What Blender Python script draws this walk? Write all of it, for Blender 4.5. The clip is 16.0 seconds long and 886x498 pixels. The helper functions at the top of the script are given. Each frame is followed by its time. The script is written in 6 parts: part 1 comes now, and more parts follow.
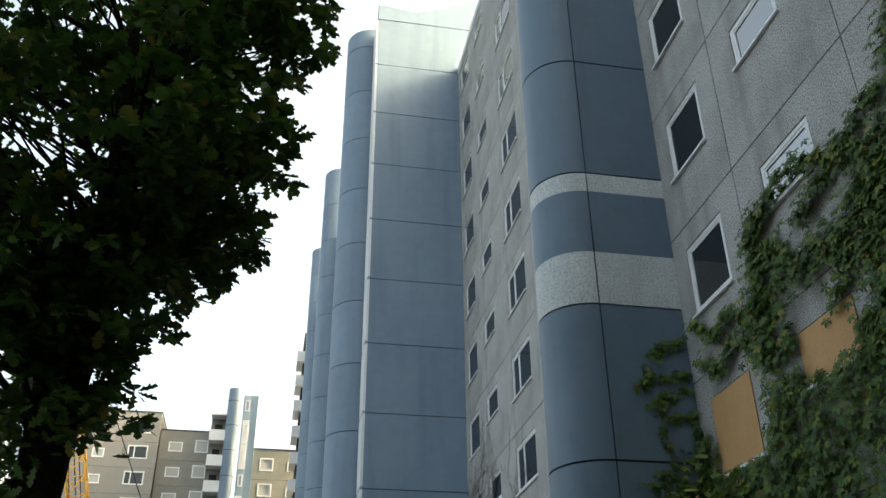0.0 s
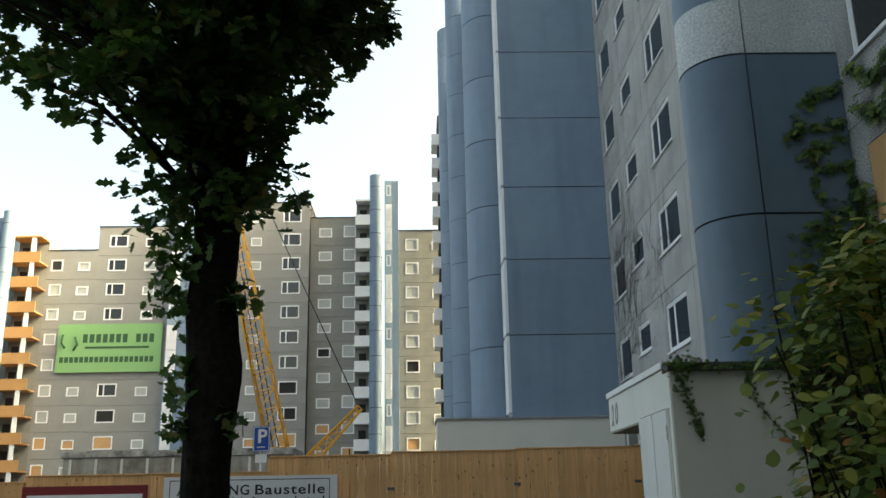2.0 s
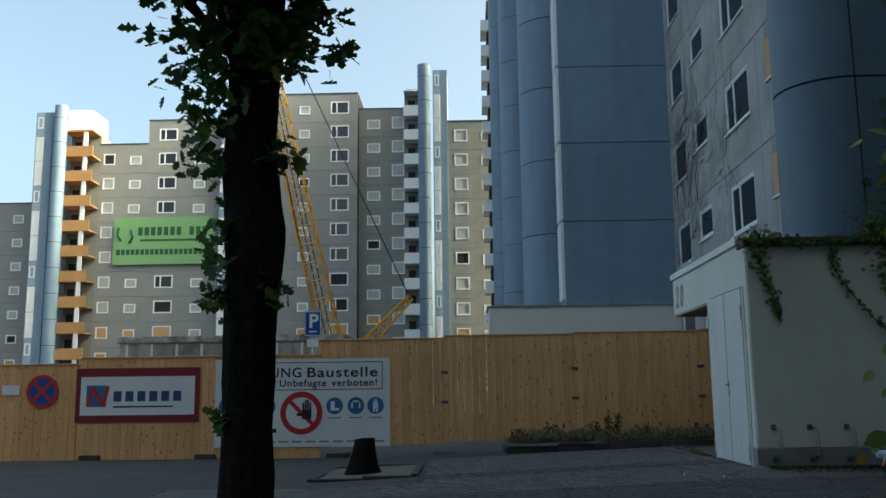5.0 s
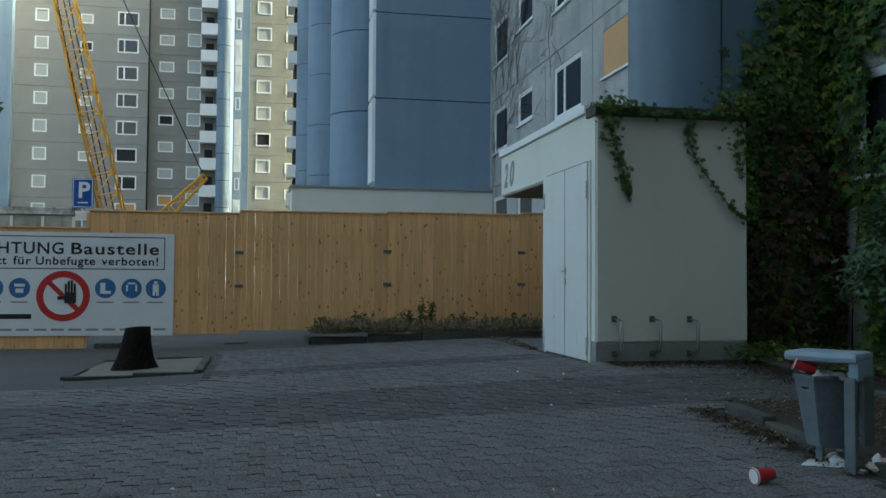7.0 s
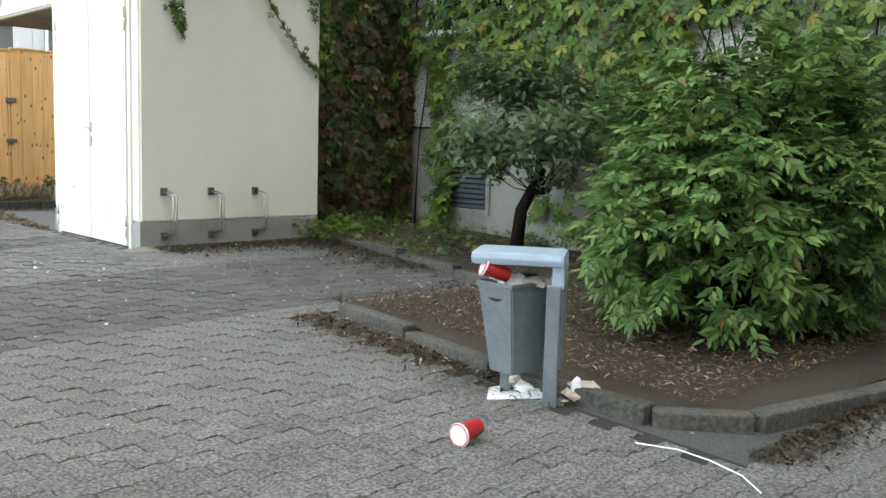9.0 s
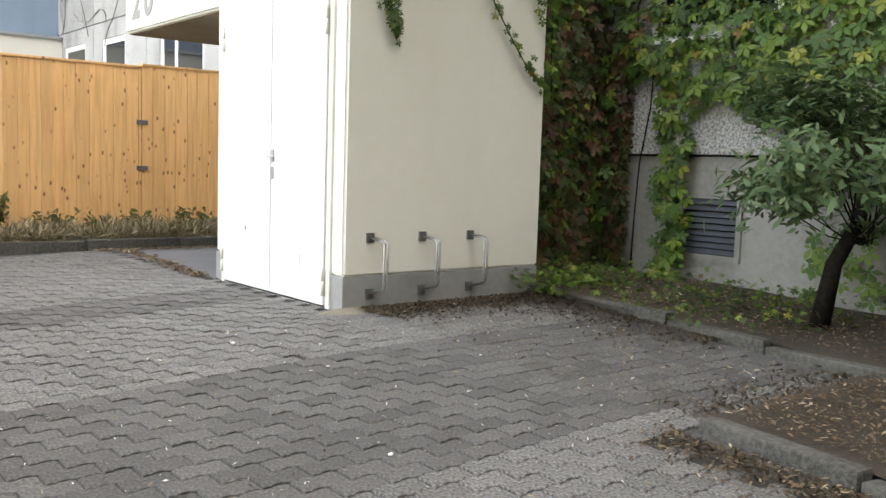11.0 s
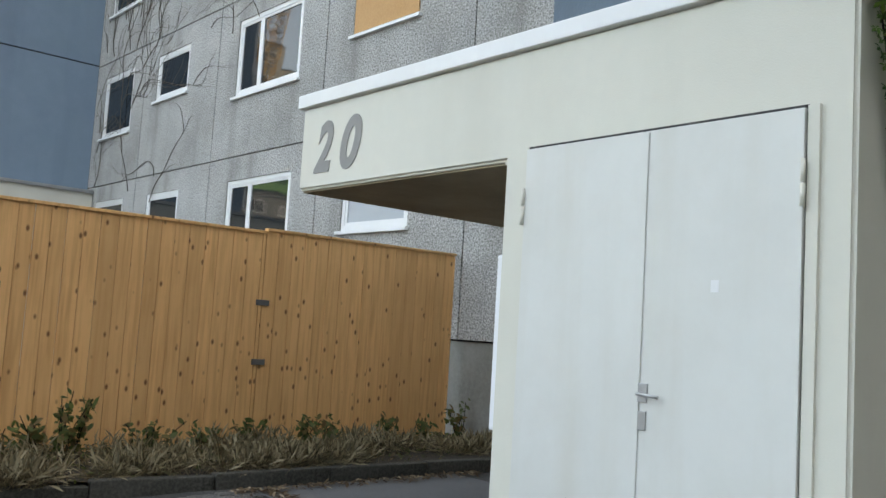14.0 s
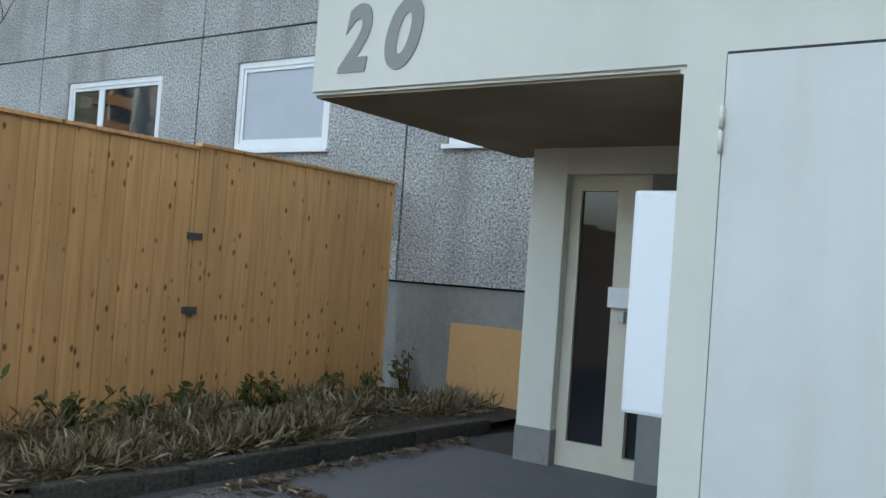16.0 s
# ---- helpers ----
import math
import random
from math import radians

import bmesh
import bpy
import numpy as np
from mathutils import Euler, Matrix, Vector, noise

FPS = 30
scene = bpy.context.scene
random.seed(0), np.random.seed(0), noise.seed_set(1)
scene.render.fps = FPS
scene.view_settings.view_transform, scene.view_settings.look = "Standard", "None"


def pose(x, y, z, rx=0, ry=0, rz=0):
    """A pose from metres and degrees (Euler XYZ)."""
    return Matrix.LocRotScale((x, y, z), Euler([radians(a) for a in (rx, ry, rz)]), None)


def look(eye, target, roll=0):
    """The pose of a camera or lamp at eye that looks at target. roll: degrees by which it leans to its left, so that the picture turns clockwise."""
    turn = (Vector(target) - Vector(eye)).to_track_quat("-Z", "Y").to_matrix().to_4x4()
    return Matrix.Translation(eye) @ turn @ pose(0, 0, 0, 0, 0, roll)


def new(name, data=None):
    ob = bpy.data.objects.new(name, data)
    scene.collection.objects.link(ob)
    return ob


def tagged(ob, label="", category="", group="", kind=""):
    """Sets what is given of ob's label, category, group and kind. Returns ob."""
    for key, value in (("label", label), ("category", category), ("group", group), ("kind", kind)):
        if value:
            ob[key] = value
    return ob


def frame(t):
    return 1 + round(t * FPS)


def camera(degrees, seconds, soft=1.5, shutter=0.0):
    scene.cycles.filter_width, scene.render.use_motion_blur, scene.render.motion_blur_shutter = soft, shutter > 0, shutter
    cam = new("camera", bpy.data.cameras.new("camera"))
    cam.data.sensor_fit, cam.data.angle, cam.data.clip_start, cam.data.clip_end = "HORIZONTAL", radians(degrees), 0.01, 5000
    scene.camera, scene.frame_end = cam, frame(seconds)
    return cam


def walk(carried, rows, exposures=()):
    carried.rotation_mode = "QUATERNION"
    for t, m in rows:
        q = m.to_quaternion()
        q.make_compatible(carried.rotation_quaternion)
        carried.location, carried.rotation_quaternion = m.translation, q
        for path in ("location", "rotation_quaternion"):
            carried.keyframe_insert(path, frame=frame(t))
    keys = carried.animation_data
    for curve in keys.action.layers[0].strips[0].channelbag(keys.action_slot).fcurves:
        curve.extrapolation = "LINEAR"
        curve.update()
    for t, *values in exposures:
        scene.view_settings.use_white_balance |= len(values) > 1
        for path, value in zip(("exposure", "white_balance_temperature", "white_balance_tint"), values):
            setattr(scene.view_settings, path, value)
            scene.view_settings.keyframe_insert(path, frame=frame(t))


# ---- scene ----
cam = camera(52.7, 16.0)
PATH = [
    (0, (0.215, 0.772, 1.578), (0.546, 2.474, 2.574), -0.6),
    (0.5, (0.171, 0.764, 1.518), (0.459, 2.552, 2.368), -0.6),
    (1, (0.148, 0.8, 1.525), (0.375, 2.649, 2.252), -1.0),
    (1.5, (0.161, 0.842, 1.502), (0.303, 2.735, 2.133), -1.2),
    (2, (0.133, 0.835, 1.447), (0.189, 2.758, 1.995), -1.1),
    (2.5, (0.148, 0.855, 1.464), (0.121, 2.799, 1.935), -1.1),
    (3, (0.134, 0.866, 1.462), (0.042, 2.822, 1.87), -0.9),
    (3.2, (0.17, 0.931, 1.455), (0.053, 2.889, 1.845), -0.7),
    (5.3, (0.002, 1.93, 1.316), (-0.027, 3.906, 1.624), -0.6),
    (5.5, (-0.023, 2.104, 1.299), (-0.033, 4.082, 1.596), -0.5),
    (6, (-0.068, 2.6, 1.276), (-0.041, 4.585, 1.517), -0.0),
    (6.5, (-0.012, 3.213, 1.251), (0.145, 5.2, 1.42), 0.5),
    (7, (-0.003, 3.793, 1.281), (0.383, 5.754, 1.354), 0.4),
    (7.5, (0.032, 4.406, 1.293), (0.784, 6.259, 1.257), 0.9),
    (8, (0.187, 4.959, 1.302), (1.272, 6.633, 1.158), 0.4),
    (8.2, (0.225, 5.161, 1.315), (1.421, 6.752, 1.128), 0.5),
    (10.3, (0.294, 7.385, 1.351), (1.708, 8.78, 1.12), 2.0),
    (10.5, (0.32, 7.645, 1.336), (1.684, 9.093, 1.127), 1.8),
    (11, (0.338, 8.242, 1.387), (1.595, 9.787, 1.202), 1.8),
    (11.5, (0.334, 8.857, 1.44), (1.551, 10.434, 1.267), 2.0),
    (12, (0.37, 9.497, 1.473), (1.611, 11.06, 1.346), 1.8),
    (12.5, (0.318, 10.102, 1.516), (1.593, 11.643, 1.477), 2.1),
    (13, (0.289, 10.678, 1.582), (1.592, 12.193, 1.658), 2.4),
    (13.5, (0.237, 11.247, 1.654), (1.553, 12.745, 1.815), 2.8),
    (14, (0.102, 11.806, 1.661), (1.409, 13.309, 1.841), 3.5),
    (14.5, (-0.032, 12.365, 1.621), (1.307, 13.842, 1.769), 3.6),
    (15, (-0.146, 12.915, 1.641), (1.271, 14.322, 1.753), 3.7),
    (15.5, (-0.161, 13.462, 1.656), (1.39, 14.723, 1.721), 4.6),
    (16, (-0.087, 14.011, 1.688), (1.558, 15.147, 1.737), 4.1),
]
EXPOSURE = [(0.0, 2.97, 9200, -5), (1.5, 3.0, 9200, -5), (3.0, 2.13, 7700, -13), (5.5, 2.1, 7000, -13), (6.0, 2.23, 7050, -13), (6.5, 2.65, 7100, -14), (7.0, 2.78, 7200, -15), (7.5, 4.1, 7900, -12), (8.0, 4.85, 8900, -8), (10.5, 5.15, 11500, 6), (12.5, 4.43, 10800, 4), (14.0, 3.87, 9700, 0), (16.0, 3.68, 8300, -4)]
walk(cam, [(t, look(eye, target, roll)) for t, eye, target, roll in PATH], EXPOSURE)

# ---- light: bright hazy sky, sun low behind the tall building ----
world = bpy.data.worlds.new("sky")
scene.world = world
world.use_nodes = True
wn, wl = world.node_tree.nodes, world.node_tree.links
sky = wn.new("ShaderNodeTexSky")
sky.sky_type, sky.sun_disc = "NISHITA", False
sky.sun_elevation, sky.sun_rotation = radians(28), radians(98)
sky.air_density, sky.dust_density, sky.ozone_density = 0.5, 8.0, 0.4
wn["Background"].inputs[1].default_value = 0.15
wl.new(sky.outputs[0], wn["Background"].inputs[0])
sun_data = bpy.data.lights.new("sun", "SUN")
sun_data.energy, sun_data.angle, sun_data.color = 0.8, radians(3), (1.0, 0.93, 0.82)
sun = new("sun", sun_data)
SUN_DIR = Vector((math.sin(radians(98)) * math.cos(radians(28)), math.cos(radians(98)) * math.cos(radians(28)), math.sin(radians(28))))
sun.matrix_world = look((40, 40, 60), Vector((40, 40, 60)) - SUN_DIR)


# ---- materials ----
def material(name, base, rough=0.8, big=None, fine=None, bump=0.0, bump_scale=60.0, metal=0.0, random_amount=0.0, spec=0.4, streak=None):
    """big, fine: (scale, colour, amount) of stains and of grain laid over the base colour by noise."""
    m = bpy.data.materials.new(name)
    m.use_nodes = True
    n, l = m.node_tree.nodes, m.node_tree.links
    b = n["Principled BSDF"]
    b.inputs["Roughness"].default_value, b.inputs["Metallic"].default_value = rough, metal
    b.inputs["Specular IOR Level"].default_value = spec
    co = n.new("ShaderNodeTexCoord")
    colour = n.new("ShaderNodeRGB")
    colour.outputs[0].default_value = (*base, 1)
    out = colour.outputs[0]
    for item, detail in ((big, 6), (fine, 3)):
        if item:
            sc, col, amount = item
            tex = n.new("ShaderNodeTexNoise")
            tex.inputs["Scale"].default_value, tex.inputs["Detail"].default_value = sc, detail
            tex.inputs["Roughness"].default_value = 0.65
            l.new(co.outputs["Object"], tex.inputs["Vector"])
            ramp = n.new("ShaderNodeMapRange")
            ramp.inputs["From Min"].default_value, ramp.inputs["From Max"].default_value = 0.38, 0.68
            ramp.inputs["To Max"].default_value = amount
            l.new(tex.outputs["Fac"], ramp.inputs["Value"])
            mix = n.new("ShaderNodeMix")
            mix.data_type = "RGBA"
            l.new(ramp.outputs[0], mix.inputs["Factor"])
            l.new(out, mix.inputs["A"])
            mix.inputs["B"].default_value = (*col, 1)
            out = mix.outputs["Result"]
    if streak:
        sc, col, amount = streak
        squash = n.new("ShaderNodeMapping")
        squash.inputs["Scale"].default_value = (sc, sc, sc * 0.09)
        l.new(co.outputs["Object"], squash.inputs["Vector"])
        tex = n.new("ShaderNodeTexNoise")
        tex.inputs["Scale"].default_value, tex.inputs["Detail"].default_value = 1.0, 5
        l.new(squash.outputs[0], tex.inputs["Vector"])
        ramp = n.new("ShaderNodeMapRange")
        ramp.inputs["From Min"].default_value, ramp.inputs["From Max"].default_value = 0.5, 0.78
        ramp.inputs["To Max"].default_value = amount
        l.new(tex.outputs["Fac"], ramp.inputs["Value"])
        mix = n.new("ShaderNodeMix")
        mix.data_type = "RGBA"
        l.new(ramp.outputs[0], mix.inputs["Factor"])
        l.new(out, mix.inputs["A"])
        mix.inputs["B"].default_value = (*col, 1)
        out = mix.outputs["Result"]
    if random_amount:
        geo = n.new("ShaderNodeObjectInfo")
        isl = n.new("ShaderNodeNewGeometry")
        add = n.new("ShaderNodeMath")
        add.operation = "ADD"
        l.new(geo.outputs["Random"], add.inputs[0])
        l.new(isl.outputs["Random Per Island"], add.inputs[1])
        frac = n.new("ShaderNodeMath")
        frac.operation = "FRACT"
        l.new(add.outputs[0], frac.inputs[0])
        mr = n.new("ShaderNodeMapRange")
        mr.inputs["To Min"].default_value, mr.inputs["To Max"].default_value = 1 - random_amount, 1 + random_amount
        l.new(frac.outputs[0], mr.inputs["Value"])
        hsv = n.new("ShaderNodeHueSaturation")
        l.new(mr.outputs[0], hsv.inputs["Value"])
        l.new(out, hsv.inputs["Color"])
        out = hsv.outputs[0]
    l.new(out, b.inputs["Base Color"])
    if bump:
        tex = n.new("ShaderNodeTexNoise")
        tex.inputs["Scale"].default_value, tex.inputs["Detail"].default_value = bump_scale, 4
        l.new(co.outputs["Object"], tex.inputs["Vector"])
        bp = n.new("ShaderNodeBump")
        bp.inputs["Strength"].default_value, bp.inputs["Distance"].default_value = bump, 0.02
        l.new(tex.outputs["Fac"], bp.inputs["Height"])
        l.new(bp.outputs[0], b.inputs["Normal"])
    return m


def leaf_material(name, cols, through_light=0.3):
    """Leaves vary in colour from island to island, and let some light through."""
    m = bpy.data.materials.new(name)
    m.use_nodes = True
    n, l = m.node_tree.nodes, m.node_tree.links
    b = n["Principled BSDF"]
    b.inputs["Roughness"].default_value = 0.55
    b.inputs["Specular IOR Level"].default_value = 0.35
    isl = n.new("ShaderNodeNewGeometry")
    ramp = n.new("ShaderNodeValToRGB")
    ramp.color_ramp.interpolation = "LINEAR"
    el = ramp.color_ramp.elements
    while len(el) < len(cols):
        el.new(0.5)
    for e, (pos, c) in zip(el, cols):
        e.position, e.color = pos, (*c, 1)
    l.new(isl.outputs["Random Per Island"], ramp.inputs[0])
    l.new(ramp.outputs[0], b.inputs["Base Color"])
    tr = n.new("ShaderNodeBsdfTranslucent")
    l.new(ramp.outputs[0], tr.inputs["Color"])
    mix = n.new("ShaderNodeMixShader")
    mix.inputs[0].default_value = through_light
    l.new(b.outputs[0], mix.inputs[1])
    l.new(tr.outputs[0], mix.inputs[2])
    l.new(mix.outputs[0], n["Material Output"].inputs[0])
    return m


M = {}
M["concrete"] = material("exposed_aggregate", (0.64, 0.635, 0.62), 0.9, (0.7, (0.33, 0.32, 0.3), 0.65), (40, (0.085, 0.083, 0.08), 0.97), 1.0, 48, streak=(2.2, (0.17, 0.163, 0.145), 0.55))
M["far_concrete"] = material("far_aggregate", (0.275, 0.274, 0.268), 0.9, (0.25, (0.2, 0.198, 0.19), 0.6), (3, (0.23, 0.228, 0.22), 0.4))
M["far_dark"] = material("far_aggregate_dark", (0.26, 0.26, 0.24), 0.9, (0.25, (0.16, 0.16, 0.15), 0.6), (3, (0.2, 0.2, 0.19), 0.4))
M["joint"] = material("joint_sealant", (0.03, 0.03, 0.032), 0.8, None, (20, (0.06, 0.06, 0.06), 0.5))
M["blue"] = material("blue_grey_paint", (0.182, 0.258, 0.335), 0.6, (0.35, (0.145, 0.205, 0.29), 0.7), (2.2, (0.21, 0.285, 0.385), 0.4), 0.15, 30, streak=(1.6, (0.11, 0.15, 0.21), 0.5), random_amount=0.05)
# The near bay's blue-grey, about a third darker than the end wall's.
M["bay_blue"] = material("near_bay_blue_grey_paint", (0.11, 0.167, 0.222), 0.5, (0.5, (0.082, 0.128, 0.175), 0.7), (3.0, (0.13, 0.19, 0.25), 0.4), 0.15, 30, streak=(1.8, (0.06, 0.085, 0.12), 0.5), random_amount=0.05)
M["white_paint"] = material("flaking_white_paint", (0.66, 0.68, 0.66), 0.7, (1.2, (0.5, 0.53, 0.52), 0.6), (26, (0.2, 0.25, 0.3), 0.7), 0.3, 30, streak=(3.0, (0.4, 0.42, 0.42), 0.5))
M["cream"] = material("cream_render", (0.70, 0.69, 0.62), 0.85, (0.8, (0.6, 0.59, 0.53), 0.5), (9, (0.66, 0.65, 0.585), 0.5), 0.1, 130, streak=(2.0, (0.52, 0.51, 0.44), 0.25))
M["plinth"] = material("grey_plinth_paint", (0.25, 0.25, 0.25), 0.8, (1.5, (0.17, 0.17, 0.165), 0.6), (18, (0.3, 0.3, 0.29), 0.4), 0.2, 90)
M["door_paint"] = material("off_white_door_paint", (0.68, 0.69, 0.67), 0.45, (1.3, (0.6, 0.6, 0.57), 0.7), (6, (0.69, 0.7, 0.68), 0.3), 0.03, 20, streak=(4.0, (0.58, 0.56, 0.5), 0.5))
M["pvc"] = material("white_pvc", (0.78, 0.79, 0.8), 0.35, (2, (0.68, 0.69, 0.69), 0.5))
M["osb"] = material("orange_chipboard", (0.54, 0.31, 0.145), 0.8, (1.5, (0.46, 0.25, 0.11), 0.6), (40, (0.62, 0.38, 0.17), 0.5))
M["steel"] = material("galvanised_steel", (0.45, 0.46, 0.47), 0.4, (6, (0.3, 0.3, 0.31), 0.5), None, 0, 1, 0.9)
# Near-black; at openings and recesses this colour stands in for unlit depth.
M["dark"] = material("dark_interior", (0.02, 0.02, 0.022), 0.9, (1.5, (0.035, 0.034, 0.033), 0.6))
M["asphalt"] = material("worn_asphalt", (0.064, 0.064, 0.065), 0.9, (0.8, (0.03, 0.03, 0.031), 0.85), (60, (0.1, 0.1, 0.099), 0.7), 0.6, 90)
M["paver"] = material("concrete_paver", (0.076, 0.0745, 0.073), 0.88, (0.5, (0.04, 0.038, 0.036), 0.85), (70, (0.27, 0.266, 0.26), 0.8), 0.7, 110, 0, 0.13)
M["paver_dark"] = material("dark_concrete_paver", (0.055, 0.054, 0.053), 0.9, (0.5, (0.034, 0.033, 0.031), 0.6), (70, (0.155, 0.152, 0.149), 0.7), 0.45, 120, 0, 0.2)
M["soil"] = material("dry_soil", (0.04, 0.031, 0.023), 0.95, (1.2, (0.062, 0.05, 0.038), 0.7), (30, (0.03, 0.023, 0.017), 0.6), 0.8, 60)
M["kerb"] = material("mossy_kerb_concrete", (0.06, 0.057, 0.05), 0.9, (3.4, (0.016, 0.016, 0.011), 0.97), (40, (0.15, 0.147, 0.138), 0.45), 0.4, 80)
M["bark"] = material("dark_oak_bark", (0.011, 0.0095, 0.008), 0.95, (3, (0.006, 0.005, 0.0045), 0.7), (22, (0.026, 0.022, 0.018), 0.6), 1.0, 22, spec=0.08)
M["twig"] = material("grey_brown_twigs", (0.1, 0.085, 0.07), 0.9, (4, (0.06, 0.05, 0.04), 0.6))
M["crane"] = material("crane_yellow", (0.72, 0.36, 0.03), 0.5, (1.0, (0.6, 0.28, 0.03), 0.5))
M["sheet_white"] = material("white_tarpaulin", (0.75, 0.76, 0.77), 0.5, (1.5, (0.66, 0.67, 0.69), 0.5))
M["red"] = material("sign_red", (0.5, 0.03, 0.03), 0.45)
M["dark_red"] = material("banner_dark_red", (0.2, 0.02, 0.025), 0.5)
M["blue_sign"] = material("sign_blue", (0.01, 0.08, 0.35), 0.4)
M["banner_blue"] = material("banner_navy", (0.035, 0.07, 0.17), 0.5)
M["light_blue"] = material("pictogram_blue", (0.04, 0.15, 0.33), 0.45)
M["black"] = material("black_print", (0.02, 0.02, 0.025), 0.5)
M["green"] = material("banner_green", (0.21, 0.4, 0.17), 0.6, (0.3, (0.18, 0.35, 0.14), 0.5))
M["grey_letter"] = material("grey_numeral_paint", (0.27, 0.265, 0.26), 0.8, (8, (0.33, 0.325, 0.31), 0.5))
M["orange"] = material("balcony_orange", (0.42, 0.23, 0.095), 0.8, (0.5, (0.34, 0.18, 0.075), 0.6))
M["yellow"] = material("notice_yellow", (0.65, 0.45, 0.05), 0.6)
M["bin"] = material("bin_grey_blue", (0.155, 0.185, 0.205), 0.42, (7, (0.09, 0.11, 0.125), 0.7), (30, (0.22, 0.25, 0.27), 0.35), 0.04, 40, 0.2)
M["bin_lid"] = material("bin_lid_blue", (0.29, 0.37, 0.45), 0.4, (7, (0.2, 0.27, 0.33), 0.6))
M["oak_leaf"] = leaf_material("oak_leaves", [(0.0, (0.024, 0.062, 0.015)), (0.5, (0.05, 0.115, 0.023)), (0.9, (0.09, 0.16, 0.032)), (1.0, (0.16, 0.14, 0.03))], 0.4)
M["ivy_leaf"] = leaf_material("creeper_leaves", [(0.0, (0.024, 0.062, 0.013)), (0.5, (0.055, 0.12, 0.021)), (0.88, (0.12, 0.185, 0.03)), (0.985, (0.22, 0.22, 0.04)), (1.0, (0.22, 0.09, 0.03))], 0.28)
M["dry_ivy"] = leaf_material("withered_creeper_leaves", [(0.0, (0.02, 0.036, 0.01)), (0.5, (0.04, 0.06, 0.015)), (0.65, (0.1, 0.05, 0.02)), (1.0, (0.055, 0.022, 0.014))], 0.2)
M["bush_leaf"] = leaf_material("elder_leaves", [(0.0, (0.032, 0.085, 0.022)), (0.6, (0.078, 0.17, 0.045)), (0.985, (0.16, 0.25, 0.075)), (1.0, (0.2, 0.1, 0.04))], 0.25)
M["grass"] = leaf_material("dry_grass", [(0.0, (0.4, 0.34, 0.225)), (0.5, (0.22, 0.175, 0.105)), (1.0, (0.06, 0.052, 0.024))])
M["litter"] = leaf_material("fallen_leaves", [(0.0, (0.05, 0.03, 0.017)), (0.55, (0.13, 0.085, 0.05)), (0.9, (0.24, 0.175, 0.11)), (1.0, (0.5, 0.42, 0.31))])


def glass_material(name="window_glass", ior=1.5):
    m = bpy.data.materials.new(name)
    m.use_nodes = True
    n, l = m.node_tree.nodes, m.node_tree.links
    b = n["Principled BSDF"]
    b.inputs["Base Color"].default_value = (0.015, 0.018, 0.021, 1)
    b.inputs["Roughness"].default_value, b.inputs["IOR"].default_value = 0.03, ior
    b.inputs["Specular IOR Level"].default_value = 0.6
    co = n.new("ShaderNodeTexCoord")
    tex = n.new("ShaderNodeTexNoise")
    tex.inputs["Scale"].default_value = 1.2
    l.new(co.outputs["Object"], tex.inputs["Vector"])
    bp = n.new("ShaderNodeBump")
    bp.inputs["Strength"].default_value, bp.inputs["Distance"].default_value = 0.05, 0.05
    l.new(tex.outputs["Fac"], bp.inputs["Height"])
    l.new(bp.outputs[0], b.inputs["Normal"])
    return m


